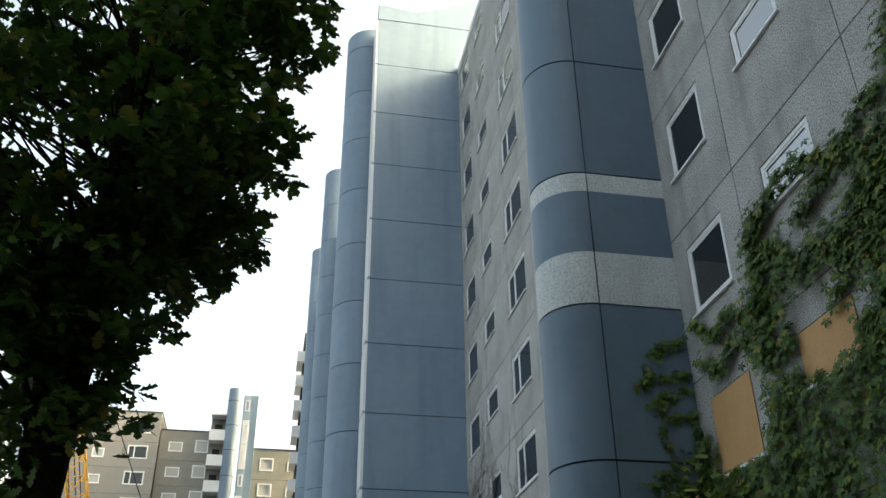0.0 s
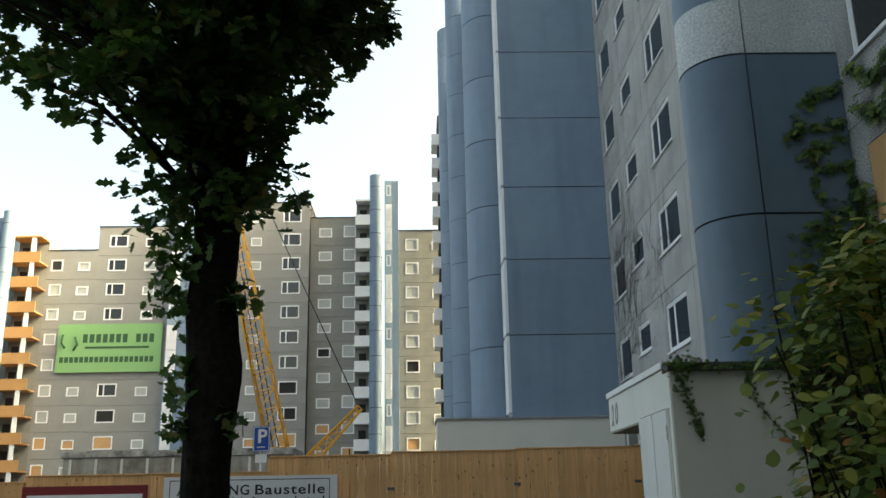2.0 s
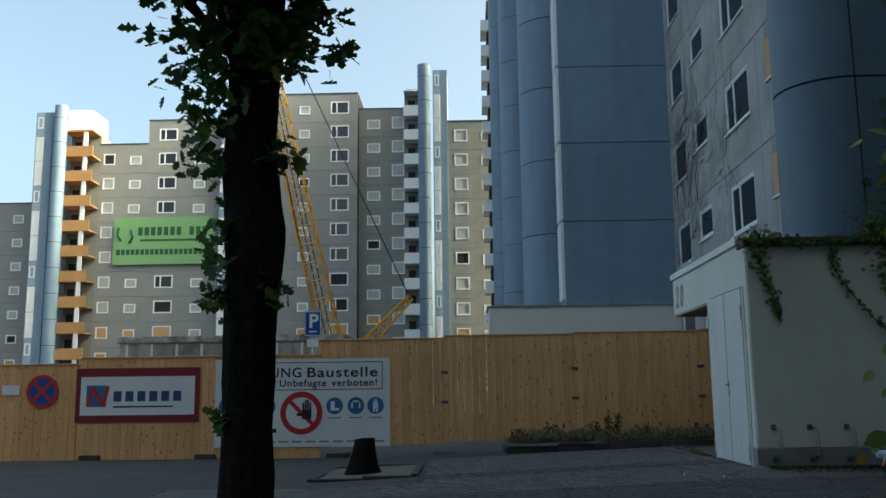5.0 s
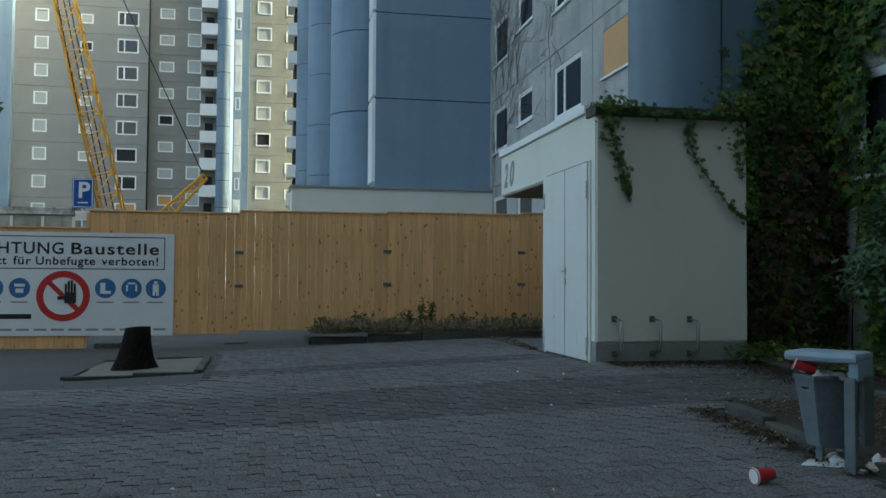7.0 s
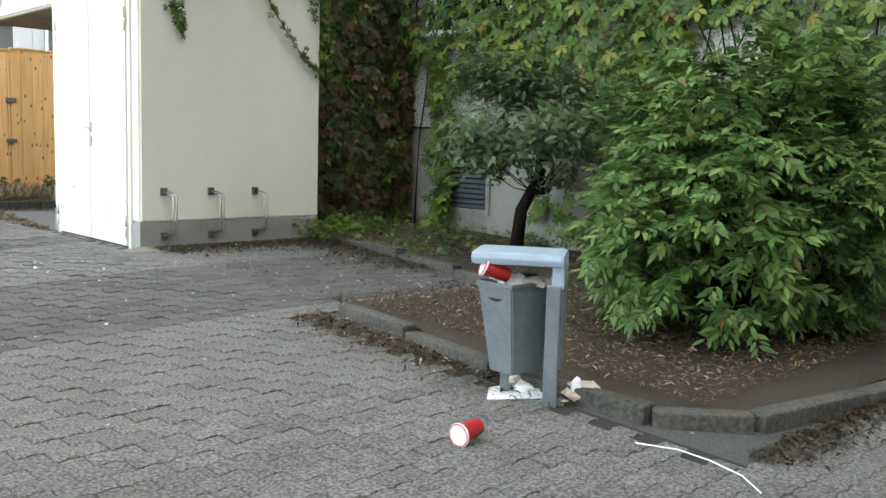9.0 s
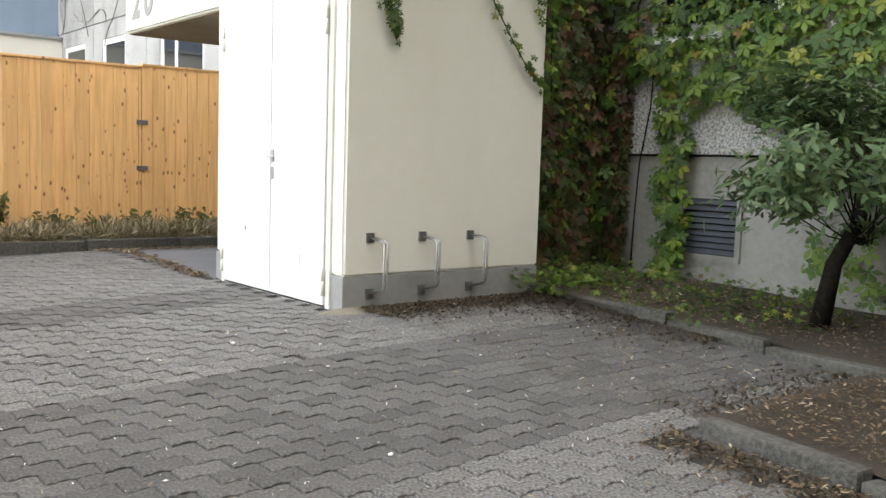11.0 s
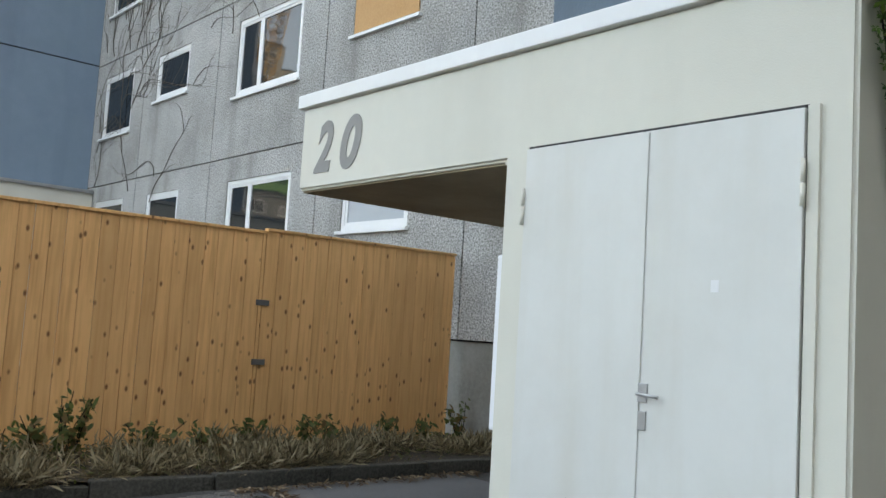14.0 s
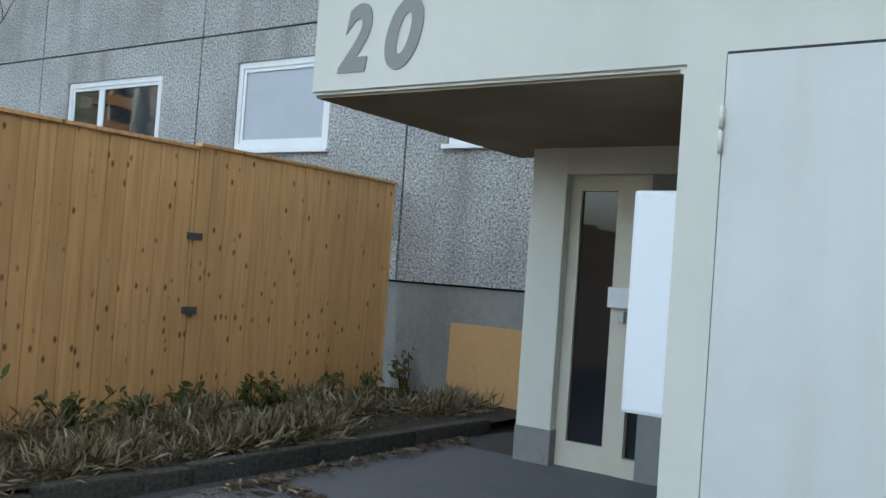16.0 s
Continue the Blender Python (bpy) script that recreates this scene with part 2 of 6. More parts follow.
def wood_material():
    """Spruce boards: grain along z, knots, each board a tone of its own."""
    m = material("spruce_boards", (0.79, 0.455, 0.205), 0.7, (0.7, (0.6, 0.325, 0.135), 0.7), None, 0, 1, 0, 0.11)
    n, l = m.node_tree.nodes, m.node_tree.links
    b = n["Principled BSDF"]
    src = b.inputs["Base Color"].links[0].from_socket
    co = n.new("ShaderNodeTexCoord")
    info = n.new("ShaderNodeObjectInfo")
    off = n.new("ShaderNodeVectorMath")
    off.operation = "MULTIPLY_ADD"
    l.new(info.outputs["Random"], off.inputs[0])
    off.inputs[1].default_value = (37, 53, 71)
    l.new(co.outputs["Object"], off.inputs[2])
    grain_map = n.new("ShaderNodeMapping")
    grain_map.inputs["Scale"].default_value = (28, 28, 1.6)
    l.new(off.outputs[0], grain_map.inputs["Vector"])
    grain = n.new("ShaderNodeTexNoise")
    grain.inputs["Scale"].default_value, grain.inputs["Detail"].default_value = 1.0, 4
    l.new(grain_map.outputs[0], grain.inputs["Vector"])
    r1 = n.new("ShaderNodeMapRange")
    r1.inputs["From Min"].default_value, r1.inputs["From Max"].default_value, r1.inputs["To Max"].default_value = 0.42, 0.72, 0.75
    l.new(grain.outputs["Fac"], r1.inputs["Value"])
    mix1 = n.new("ShaderNodeMix")
    mix1.data_type = "RGBA"
    l.new(r1.outputs[0], mix1.inputs["Factor"])
    l.new(src, mix1.inputs["A"])
    mix1.inputs["B"].default_value = (0.58, 0.3, 0.118, 1)
    knot_map = n.new("ShaderNodeMapping")
    knot_map.inputs["Scale"].default_value = (10.0, 10.0, 5.5)
    l.new(off.outputs[0], knot_map.inputs["Vector"])
    knot = n.new("ShaderNodeTexVoronoi")
    knot.inputs["Scale"].default_value = 1.0
    l.new(knot_map.outputs[0], knot.inputs["Vector"])
    r2 = n.new("ShaderNodeMapRange")
    r2.inputs["From Min"].default_value, r2.inputs["From Max"].default_value = 0.19, 0.08
    r2.inputs["To Max"].default_value = 0.92
    l.new(knot.outputs["Distance"], r2.inputs["Value"])
    mix2 = n.new("ShaderNodeMix")
    mix2.data_type = "RGBA"
    l.new(r2.outputs[0], mix2.inputs["Factor"])
    l.new(mix1.outputs["Result"], mix2.inputs["A"])
    mix2.inputs["B"].default_value = (0.17, 0.065, 0.022, 1)
    l.new(mix2.outputs["Result"], b.inputs["Base Color"])
    return m


M["frame"] = material("beige_door_frame", (0.62, 0.58, 0.48), 0.5, (3, (0.52, 0.48, 0.4), 0.5))
M["letter_white"] = material("white_enamel", (0.85, 0.87, 0.9), 0.3, (2, (0.8, 0.82, 0.85), 0.5))
M["dark_steel"] = material("dark_zinc_plate", (0.13, 0.13, 0.135), 0.55, (9, (0.2, 0.19, 0.18), 0.5), None, 0, 1, 0.6)
M["rust"] = material("rusty_edge", (0.5, 0.49, 0.45), 0.8, (2.2, (0.05, 0.04, 0.035), 0.95))
M["container_paint"] = material("peeling_cream_paint", (0.42, 0.41, 0.36), 0.7, (1.3, (0.1, 0.075, 0.055), 0.8), (9, (0.3, 0.28, 0.24), 0.5), streak=(3.0, (0.12, 0.08, 0.05), 0.8))
M["sapling_leaf"] = leaf_material("sapling_leaves", [(0.0, (0.055, 0.1, 0.015)), (0.5, (0.11, 0.155, 0.022)), (0.92, (0.22, 0.22, 0.03)), (1.0, (0.36, 0.13, 0.04))])
M["shrub_leaf"] = leaf_material("grey_shrub_leaves", [(0.0, (0.035, 0.075, 0.03)), (0.6, (0.07, 0.13, 0.055)), (1.0, (0.13, 0.18, 0.085))])
M["weed_leaf"] = leaf_material("dark_weed_leaves", [(0.0, (0.05, 0.068, 0.018)), (0.6, (0.1, 0.12, 0.032)), (1.0, (0.16, 0.1, 0.04))])
M["slab"] = material("dark_slab", (0.13, 0.135, 0.145), 0.8, (1.2, (0.09, 0.09, 0.095), 0.7), (30, (0.17, 0.175, 0.18), 0.4), 0.2, 80)
M["pale_soil"] = material("pale_dry_soil", (0.17, 0.155, 0.13), 0.95, (1.5, (0.07, 0.065, 0.055), 0.8), (25, (0.22, 0.205, 0.175), 0.5), 0.4, 50)
M["cup_red"] = material("cup_red_paper", (0.55, 0.03, 0.035), 0.4, (12, (0.45, 0.02, 0.03), 0.5))
M["litter_paper"] = material("printed_paper", (0.5, 0.47, 0.42), 0.7, (14, (0.3, 0.16, 0.08), 0.7))
M["banner_ink"] = material("dark_green_ink", (0.03, 0.09, 0.04), 0.6)
M["pale_pane"] = material("pale_blue_grey_pane", (0.42, 0.46, 0.5), 0.3, (1.0, (0.34, 0.38, 0.42), 0.5))
M["base_grey"] = material("base_wall_render", (0.27, 0.265, 0.25), 0.85, (0.9, (0.15, 0.145, 0.13), 0.75), (20, (0.32, 0.315, 0.3), 0.4), 0.3, 70, streak=(2.0, (0.15, 0.14, 0.12), 0.6))
# The soffit's render is browner and darker than the cream walls, with mottling.
M["soffit"] = material("mottled_brown_render", (0.3, 0.25, 0.175), 0.85, (1.2, (0.17, 0.13, 0.08), 0.8), (12, (0.25, 0.21, 0.15), 0.4), 0.2, 60)
M["crumbs"] = leaf_material("dark_soil_crumbs", [(0.0, (0.02, 0.016, 0.012)), (0.6, (0.05, 0.038, 0.026)), (1.0, (0.12, 0.085, 0.05))])
M["grit"] = leaf_material("grit", [(0.0, (0.03, 0.026, 0.022)), (0.55, (0.1, 0.08, 0.06)), (0.8, (0.3, 0.27, 0.22)), (1.0, (0.7, 0.68, 0.64))], 0.05)
M["sand"] = material("pale_sand", (0.2, 0.178, 0.138), 0.95, (6, (0.1, 0.09, 0.072), 0.8), (60, (0.28, 0.25, 0.2), 0.5), 0.5, 90)
M["bedding"] = material("dark_joint_sand", (0.024, 0.023, 0.021), 0.95, (1.5, (0.045, 0.043, 0.034), 0.6), (40, (0.03, 0.029, 0.027), 0.5))
M["vent_slat"] = material("dark_blue_vent_metal", (0.06, 0.07, 0.085), 0.5, (6, (0.035, 0.04, 0.05), 0.5))
M["glass"] = glass_material()
M["coated_glass"] = glass_material("coated_glass", 3.2)
M["wood"] = wood_material()


# ---- mesh helpers ----
def boxes(items, bevel=0.0):
    """One bmesh of axis-aligned boxes (x0, y0, z0, x1, y1, z1)."""
    bm = bmesh.new()
    for x0, y0, z0, x1, y1, z1 in items:
        v = [bm.verts.new(p) for p in ((x0, y0, z0), (x1, y0, z0), (x1, y1, z0), (x0, y1, z0), (x0, y0, z1), (x1, y0, z1), (x1, y1, z1), (x0, y1, z1))]
        for f in ((3, 2, 1, 0), (4, 5, 6, 7), (0, 1, 5, 4), (1, 2, 6, 5), (2, 3, 7, 6), (3, 0, 4, 7)):
            bm.faces.new([v[i] for i in f])
    if bevel:
        bmesh.ops.bevel(bm, geom=bm.edges[:], offset=bevel, segments=2, affect="EDGES", profile=0.6)
    return bm


def prism(outline, z0, z1, bevel=0.0):
    """An upright prism over a plan outline, counter-clockwise."""
    bm = bmesh.new()
    lo = [bm.verts.new((x, y, z0)) for x, y in outline]
    hi = [bm.verts.new((x, y, z1)) for x, y in outline]
    n = len(outline)
    bm.faces.new(lo[::-1]), bm.faces.new(hi)
    for i in range(n):
        bm.faces.new((lo[i], lo[(i + 1) % n], hi[(i + 1) % n], hi[i]))
    if bevel:
        bmesh.ops.bevel(bm, geom=[e for e in bm.edges if abs(e.verts[0].co.z - e.verts[1].co.z) < 1e-6], offset=bevel, segments=2, affect="EDGES")
    return bm


def tube(points, radius, sides=8, bm=None):
    """A round bar along points; radius is a number or one per point."""
    bm = bm or bmesh.new()
    pts = [Vector(p) for p in points]
    radii = radius if isinstance(radius, (list, tuple)) else [radius] * len(pts)
    rings = []
    side = None
    for i, p in enumerate(pts):
        d = (pts[min(i + 1, len(pts) - 1)] - pts[max(i - 1, 0)]).normalized()
        side = d.orthogonal().normalized() if side is None else (side - d * side.dot(d)).normalized()
        other = d.cross(side)
        rings.append([bm.verts.new(p + (side * math.cos(a) + other * math.sin(a)) * radii[i]) for a in (k * math.tau / sides for k in range(sides))])
    for a, b in zip(rings, rings[1:]):
        for k in range(sides):
            f = bm.faces.new((a[k], a[(k + 1) % sides], b[(k + 1) % sides], b[k]))
            f.smooth = True
    bm.faces.new(rings[0][::-1]), bm.faces.new(rings[-1])
    return bm


def to_mesh(name, bm, mat):
    me = bpy.data.meshes.new(name)
    bm.to_mesh(me)
    bm.free()
    me.materials.append(mat)
    return me


def rounded(bm):
    """Marks a bmesh smooth but for its sharp edges."""
    bm.normal_update()
    for f in bm.faces:
        f.smooth = True
    for e in bm.edges:
        e.smooth = len(e.link_faces) == 2 and e.calc_face_angle(3.2) < radians(35)
    return bm


def part(name, bm, mat, parent=None, label="", m=None):
    """A bmesh, or a mesh shared by alike pieces, as one object under a thing."""
    me = bm if isinstance(bm, bpy.types.Mesh) else to_mesh(name, bm, mat)
    ob = new(name, me)
    if parent is not None:
        ob.parent = parent
    if m is not None:
        ob.matrix_basis = m
    return tagged(ob, label)


def thing(name, label, category, group="", kind="", m=None):
    ob = new(name)
    ob.empty_display_size = 0.2
    if m is not None:
        ob.matrix_basis = m
    return tagged(ob, label, category, group, kind)


def scatter(name, mat, places, shape, parent=None, label="", kind=""):
    """Many small leaves or blades in one mesh. places: (position, x axis, y axis, size) arrays; shape: outline points (u, v, lift)."""
    pos, ax, ay, size = (np.asarray(a, float) for a in places)
    sh = np.asarray(shape, float)
    nrm = np.cross(ax, ay)
    n, k = len(pos), len(sh)
    vert = (pos[:, None] + size[:, None, None] * (ax[:, None] * sh[None, :, :1] + ay[:, None] * sh[None, :, 1:2] + nrm[:, None] * sh[None, :, 2:3])).reshape(-1, 3)
    me = bpy.data.meshes.new(name)
    me.vertices.add(n * k)
    me.vertices.foreach_set("co", vert.ravel())
    me.loops.add(n * k)
    me.loops.foreach_set("vertex_index", np.arange(n * k, dtype=np.int32))
    me.polygons.add(n)
    me.polygons.foreach_set("loop_start", np.arange(0, n * k, k, dtype=np.int32))
    me.polygons.foreach_set("loop_total", np.full(n, k, dtype=np.int32))
    me.update(calc_edges=True)
    me.materials.append(mat)
    ob = new(name, me)
    if parent is not None:
        ob.parent = parent
    return tagged(ob, label, "", "", kind)


def axes_about(normals, spread, rng):
    """Random leaf axes whose faces lean about the given normals."""
    n = np.asarray(normals, float) + rng.normal(0, spread, np.shape(normals))
    n /= np.linalg.norm(n, axis=1, keepdims=True)
    r = rng.normal(0, 1, n.shape)
    ax = np.cross(n, r)
    ax /= np.linalg.norm(ax, axis=1, keepdims=True)
    return ax, np.cross(n, ax)


OAK = [(0, -0.5, 0), (0.1, -0.3, 0.02), (0.26, -0.24, 0.05), (0.14, -0.08, 0.02), (0.38, 0.06, 0.08), (0.17, 0.16, 0.03), (0.26, 0.34, 0.06), (0, 0.55, 0), (-0.26, 0.34, 0.06), (-0.17, 0.16, 0.03), (-0.38, 0.06, 0.08), (-0.14, -0.08, 0.02), (-0.26, -0.24, 0.05), (-0.1, -0.3, 0.02)]
def five_leaflets():
    """The outline of a creeper leaf: five pointed oval leaflets about the stalk's end, folded down a little."""
    out = []
    for ang, ln in ((-2.2, 0.4), (-1.0, 0.56), (0.0, 0.64), (1.0, 0.56), (2.2, 0.4)):
        d, q = (math.sin(ang), math.cos(ang)), (math.cos(ang), -math.sin(ang))
        for f, w, drop in ((0.12, -0.04, 0.0), (0.55, -0.24, -0.02), (0.8, -0.13, -0.06), (1.0, 0.0, -0.1), (0.8, 0.13, -0.06), (0.55, 0.24, -0.02), (0.12, 0.04, 0.0)):
            out.append(((d[0] * f + q[0] * w) * ln, (d[1] * f + q[1] * w) * ln, drop))
    return out


def hanging_axes(normals, spread, rng):
    """Leaf axes whose tips hang down, as on a wall."""
    n = np.asarray(normals, float) + rng.normal(0, spread, np.shape(normals))
    n /= np.linalg.norm(n, axis=1, keepdims=True)
    tip = np.tile((0.0, 0.0, -1.0), (len(n), 1)) + rng.normal(0, 0.4, n.shape)
    tip -= n * (tip * n).sum(axis=1, keepdims=True)
    tip /= np.linalg.norm(tip, axis=1, keepdims=True)
    return np.cross(tip, n), tip


CREEPER = five_leaflets()
ROUND = [(0, -0.45, 0), (0.2, -0.36, 0.03), (0.34, -0.1, 0.06), (0.3, 0.2, 0.05), (0.14, 0.42, 0.02), (0, 0.6, -0.03), (-0.14, 0.42, 0.02), (-0.3, 0.2, 0.05), (-0.34, -0.1, 0.06), (-0.2, -0.36, 0.03)]
ELDER = [(0, -0.5, 0), (0.2, -0.22, 0.05), (0.23, 0.05, 0.05), (0.12, 0.34, 0.02), (0, 0.56, -0.06), (-0.12, 0.34, 0.02), (-0.23, 0.05, 0.05), (-0.2, -0.22, 0.05)]
ELDER_NARROW = [(0, -0.5, 0), (0.13, -0.26, 0.03), (0.17, -0.02, 0.03), (0.1, 0.3, 0.01), (0, 0.56, -0.08), (-0.1, 0.3, 0.01), (-0.17, -0.02, 0.03), (-0.13, -0.26, 0.03)]
LANCE = [(0, -0.5, 0), (0.16, -0.15, 0.04), (0.13, 0.2, 0.03), (0, 0.55, -0.04), (-0.13, 0.2, 0.03), (-0.16, -0.15, 0.04)]


def ground_z(x, y):
    """The yard rises a little towards the building's entrance."""
    t = min(max((y - 2.5) / 10.5, 0.0), 1.0) ** 1.3
    g = min(max(0.35 + 0.65 * (x + 2) / 5.3, 0.35), 1.0)
    return 0.36 * t * g


# ---- ground ----
def build_ground():
    ys = [-600, -40, -10, 0, 2.5] + [2.5 + 0.5 * i for i in range(1, 22)] + [14, 16, 18, 22, 30, 60, 600]
    xs = [-600, -60, -12, -6, -2, -1, 0, 1, 2, 3, 3.3, 5, 6, 12, 60, 600]
    bm = bmesh.new()
    grid = [[bm.verts.new((x, y, ground_z(x, y))) for x in xs] for y in ys]
    for a, b in zip(grid, grid[1:]):
        for i in range(len(xs) - 1):
            bm.faces.new((a[i], a[i + 1], b[i + 1], b[i])).smooth = True
    g = part("ground", bm, M["asphalt"])
    tagged(g, "worn grey asphalt yard rising gently to the entrance", "ground", kind="structure")
    return g


ground = build_ground()

# ---- the near apartment building: windowed wall, rounded stair bays ----
STOREY, WALL_X = 2.8, 7.16
building = thing("apartment_building", "high-rise slab of exposed aggregate panels with blue-grey rounded bays, boarded windows", "building")


def panel_mesh(w, h, holes, depth=0.16, front=0.0):
    """A plate whose face, in the plane y = front, looks to -y, with rectangular openings (x0, z0, x1, z1) through it."""
    xs = sorted({0.0, w, *[v for a in holes for v in (a[0], a[2])]})
    zs = sorted({0.0, h, *[v for a in holes for v in (a[1], a[3])]})
    solid = {}
    for i in range(len(xs) - 1):
        for k in range(len(zs) - 1):
            cx, cz = (xs[i] + xs[i + 1]) / 2, (zs[k] + zs[k + 1]) / 2
            solid[i, k] = not any(a[0] < cx < a[2] and a[1] < cz < a[3] for a in holes)
    bm = bmesh.new()
    made = {}

    def v(i, k, back):
        if (i, k, back) not in made:
            made[i, k, back] = bm.verts.new((xs[i], front + (depth if back else 0), zs[k]))
        return made[i, k, back]

    for (i, k), full in solid.items():
        if not full:
            continue
        bm.faces.new((v(i, k, 0), v(i + 1, k, 0), v(i + 1, k + 1, 0), v(i, k + 1, 0)))
        bm.faces.new((v(i, k, 1), v(i, k + 1, 1), v(i + 1, k + 1, 1), v(i + 1, k, 1)))
        for di, dk, a, b in ((-1, 0, (i, k + 1), (i, k)), (1, 0, (i + 1, k), (i + 1, k + 1)), (0, -1, (i, k), (i + 1, k)), (0, 1, (i + 1, k + 1), (i, k + 1))):
            if not solid.get((i + di, k + dk), False):
                bm.faces.new((v(*a, 0), v(*a, 1), v(*b, 1), v(*b, 0)))
    return bm


window_cache = {}


def make_window(parent, m, w, h, style="double"):
    """A white plastic window in its opening, lower left corner at m's origin, face to -y; style double, single, boarded or broken."""
    key = (round(w, 2), round(h, 2), style)
    if key not in window_cache:
        f, d = 0.075, 0.02
        if style in ("double", "broken"):
            c = w * 0.36
            gaps = [(f + 0.045, f + 0.045, c - 0.06, h - f - 0.045), (c + 0.06, f + 0.045, w - f - 0.045, h - f - 0.045)]
        else:
            gaps = [(f + 0.045, f + 0.045, w - f - 0.045, h - f - 0.045)]
        outer = panel_mesh(w, h, [(f, f, w - f, h - f)], 0.07, d)
        sash = panel_mesh(w, h, gaps, 0.05, d + 0.012)
        tmp = bpy.data.meshes.new("sash")
        sash.to_mesh(tmp)
        sash.free()
        outer.from_mesh(tmp)
        bpy.data.meshes.remove(tmp)
        frame_me = to_mesh("window", outer, M["pvc"])
        sill_me = to_mesh("sill", boxes([(-0.04, -0.06, -0.05, w + 0.04, d, -0.005)]), M["pvc"])
        fill_me = to_mesh("pane", boxes([(f, d + 0.03, f, w - f, d + 0.036, h - f)]), M["coated_glass"] if style == "coated" else M["glass"]) if style in ("double", "single", "coated") else to_mesh("pane", boxes([(f, d + 0.03, f, w - f, d + 0.036, h - f)]), M["pale_pane"]) if style == "blind" else to_mesh("board", boxes([(f * 0.4, d - 0.03, f * 0.4, w - f * 0.4, d - 0.012, h - f * 0.4)]), M["osb"])
        window_cache[key] = frame_me, sill_me, fill_me
    frame_me, sill_me, fill_me = window_cache[key]
    win = part("window", frame_me, None, parent, "window boarded up with orange chipboard" if style == "boarded" else "white plastic window with a pale opaque pane" if style == "blind" else "white plastic window with panes reflecting the sky" if style == "coated" else "white plastic window with dark panes", m)
    part("sill", sill_me, None, win)
    part("board" if style == "boarded" else "pane", fill_me, None, win)
    return win


def facade(parent, m, columns, z_first, storeys, base_z, mat, storey=STOREY, styles=None):
    """A wall of storey-high panels. columns: (u0, u1, [(window u0, window u1, z0, z1 above the joint)])."""
    for ci, (u0, u1, wins) in enumerate(columns):
        holes = [(a - u0 - 0.012, c, b - u0 - 0.012, d) for a, b, c, d in wins]
        me = to_mesh("wall_panel", panel_mesh(u1 - u0 - 0.024, storey - 0.024, holes), mat)
        for s in range(storeys):
            z = z_first + s * storey
            part("wall_panel", me, None, parent, "", m @ pose(u0 + 0.012, 0, z + 0.012))
            for wi, (a, b, c, d) in enumerate(wins):
                style = (styles or (lambda *_: "double"))(ci, wi, s)
                make_window(parent, m @ pose(a, 0, z + 0.012 + c), b - a, d - c, style)
    u0, u1 = columns[0][0], columns[-1][1]
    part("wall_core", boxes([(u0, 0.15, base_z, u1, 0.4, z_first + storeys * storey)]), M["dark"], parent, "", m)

def wall_style(ci, wi, s):
    # The lowest windows of these two columns get pale opaque panes.
    if ci in (3, 4) and s == 0:
        return "blind"
    if ci in (3, 4):
        return "boarded" if (s * 3 + ci) % 4 else "single"
    if ci == 6 and s == 0:
        return "single"
    if ci in (6, 7, 8) and s <= 1:
        return "boarded"
    if ci in (7, 8, 9):
        return "coated"
    return "double" if ci == 2 else "single"


facade(building, pose(WALL_X, 32.3, 0, 0, 0, -90), [
    (0, 2.75, [(0.55, 2.15, 1.05, 2.43)]),
    (2.75, 6.0, [(3.35, 4.8, 1.47, 2.4)]),
    (6.0, 9.47, [(6.7, 8.75, 1.03, 2.38)]),
    (9.47, 12.73, [(10.15, 11.65, 1.38, 2.42)]),
    (12.73, 15.9, [(13.25, 14.8, 1.38, 2.42)]),
    (15.9, 18.11, []),
    (18.11, 20.6, [(18.65, 20.0, 1.05, 2.35)]),
    (20.6, 23.75, [(21.33, 22.67, 1.5, 2.3)]),
    (23.75, 26.9, [(24.7, 26.0, 1.3, 2.3)]),
    (26.9, 30.05, [(27.8, 29.1, 1.5, 2.3)]),
    (30.05, 33.2, [(30.9, 32.4, 1.05, 2.35)]),
    (33.2, 36.4, [(34.1, 35.4, 1.5, 2.3)]),
    (36.4, 60.0, []),
], 1.55, 10, -0.2, M["concrete"], styles=wall_style)
part("base_wall", boxes([(WALL_X + 0.05, -28, -0.3, WALL_X + 0.35, 32.3, 1.54)]), M["base_grey"], building)
part("roof", boxes([(WALL_X - 0.03, -28, 29.56, WALL_X + 12, 32.3, 29.9)]), M["pvc"], building, "flat roof with a metal edge")


def arc(cx, cy, r, a0, a1, n=14):
    return [(cx + r * math.cos(a0 + (a1 - a0) * i / n), cy + r * math.sin(a0 + (a1 - a0) * i / n)) for i in range(n + 1)]


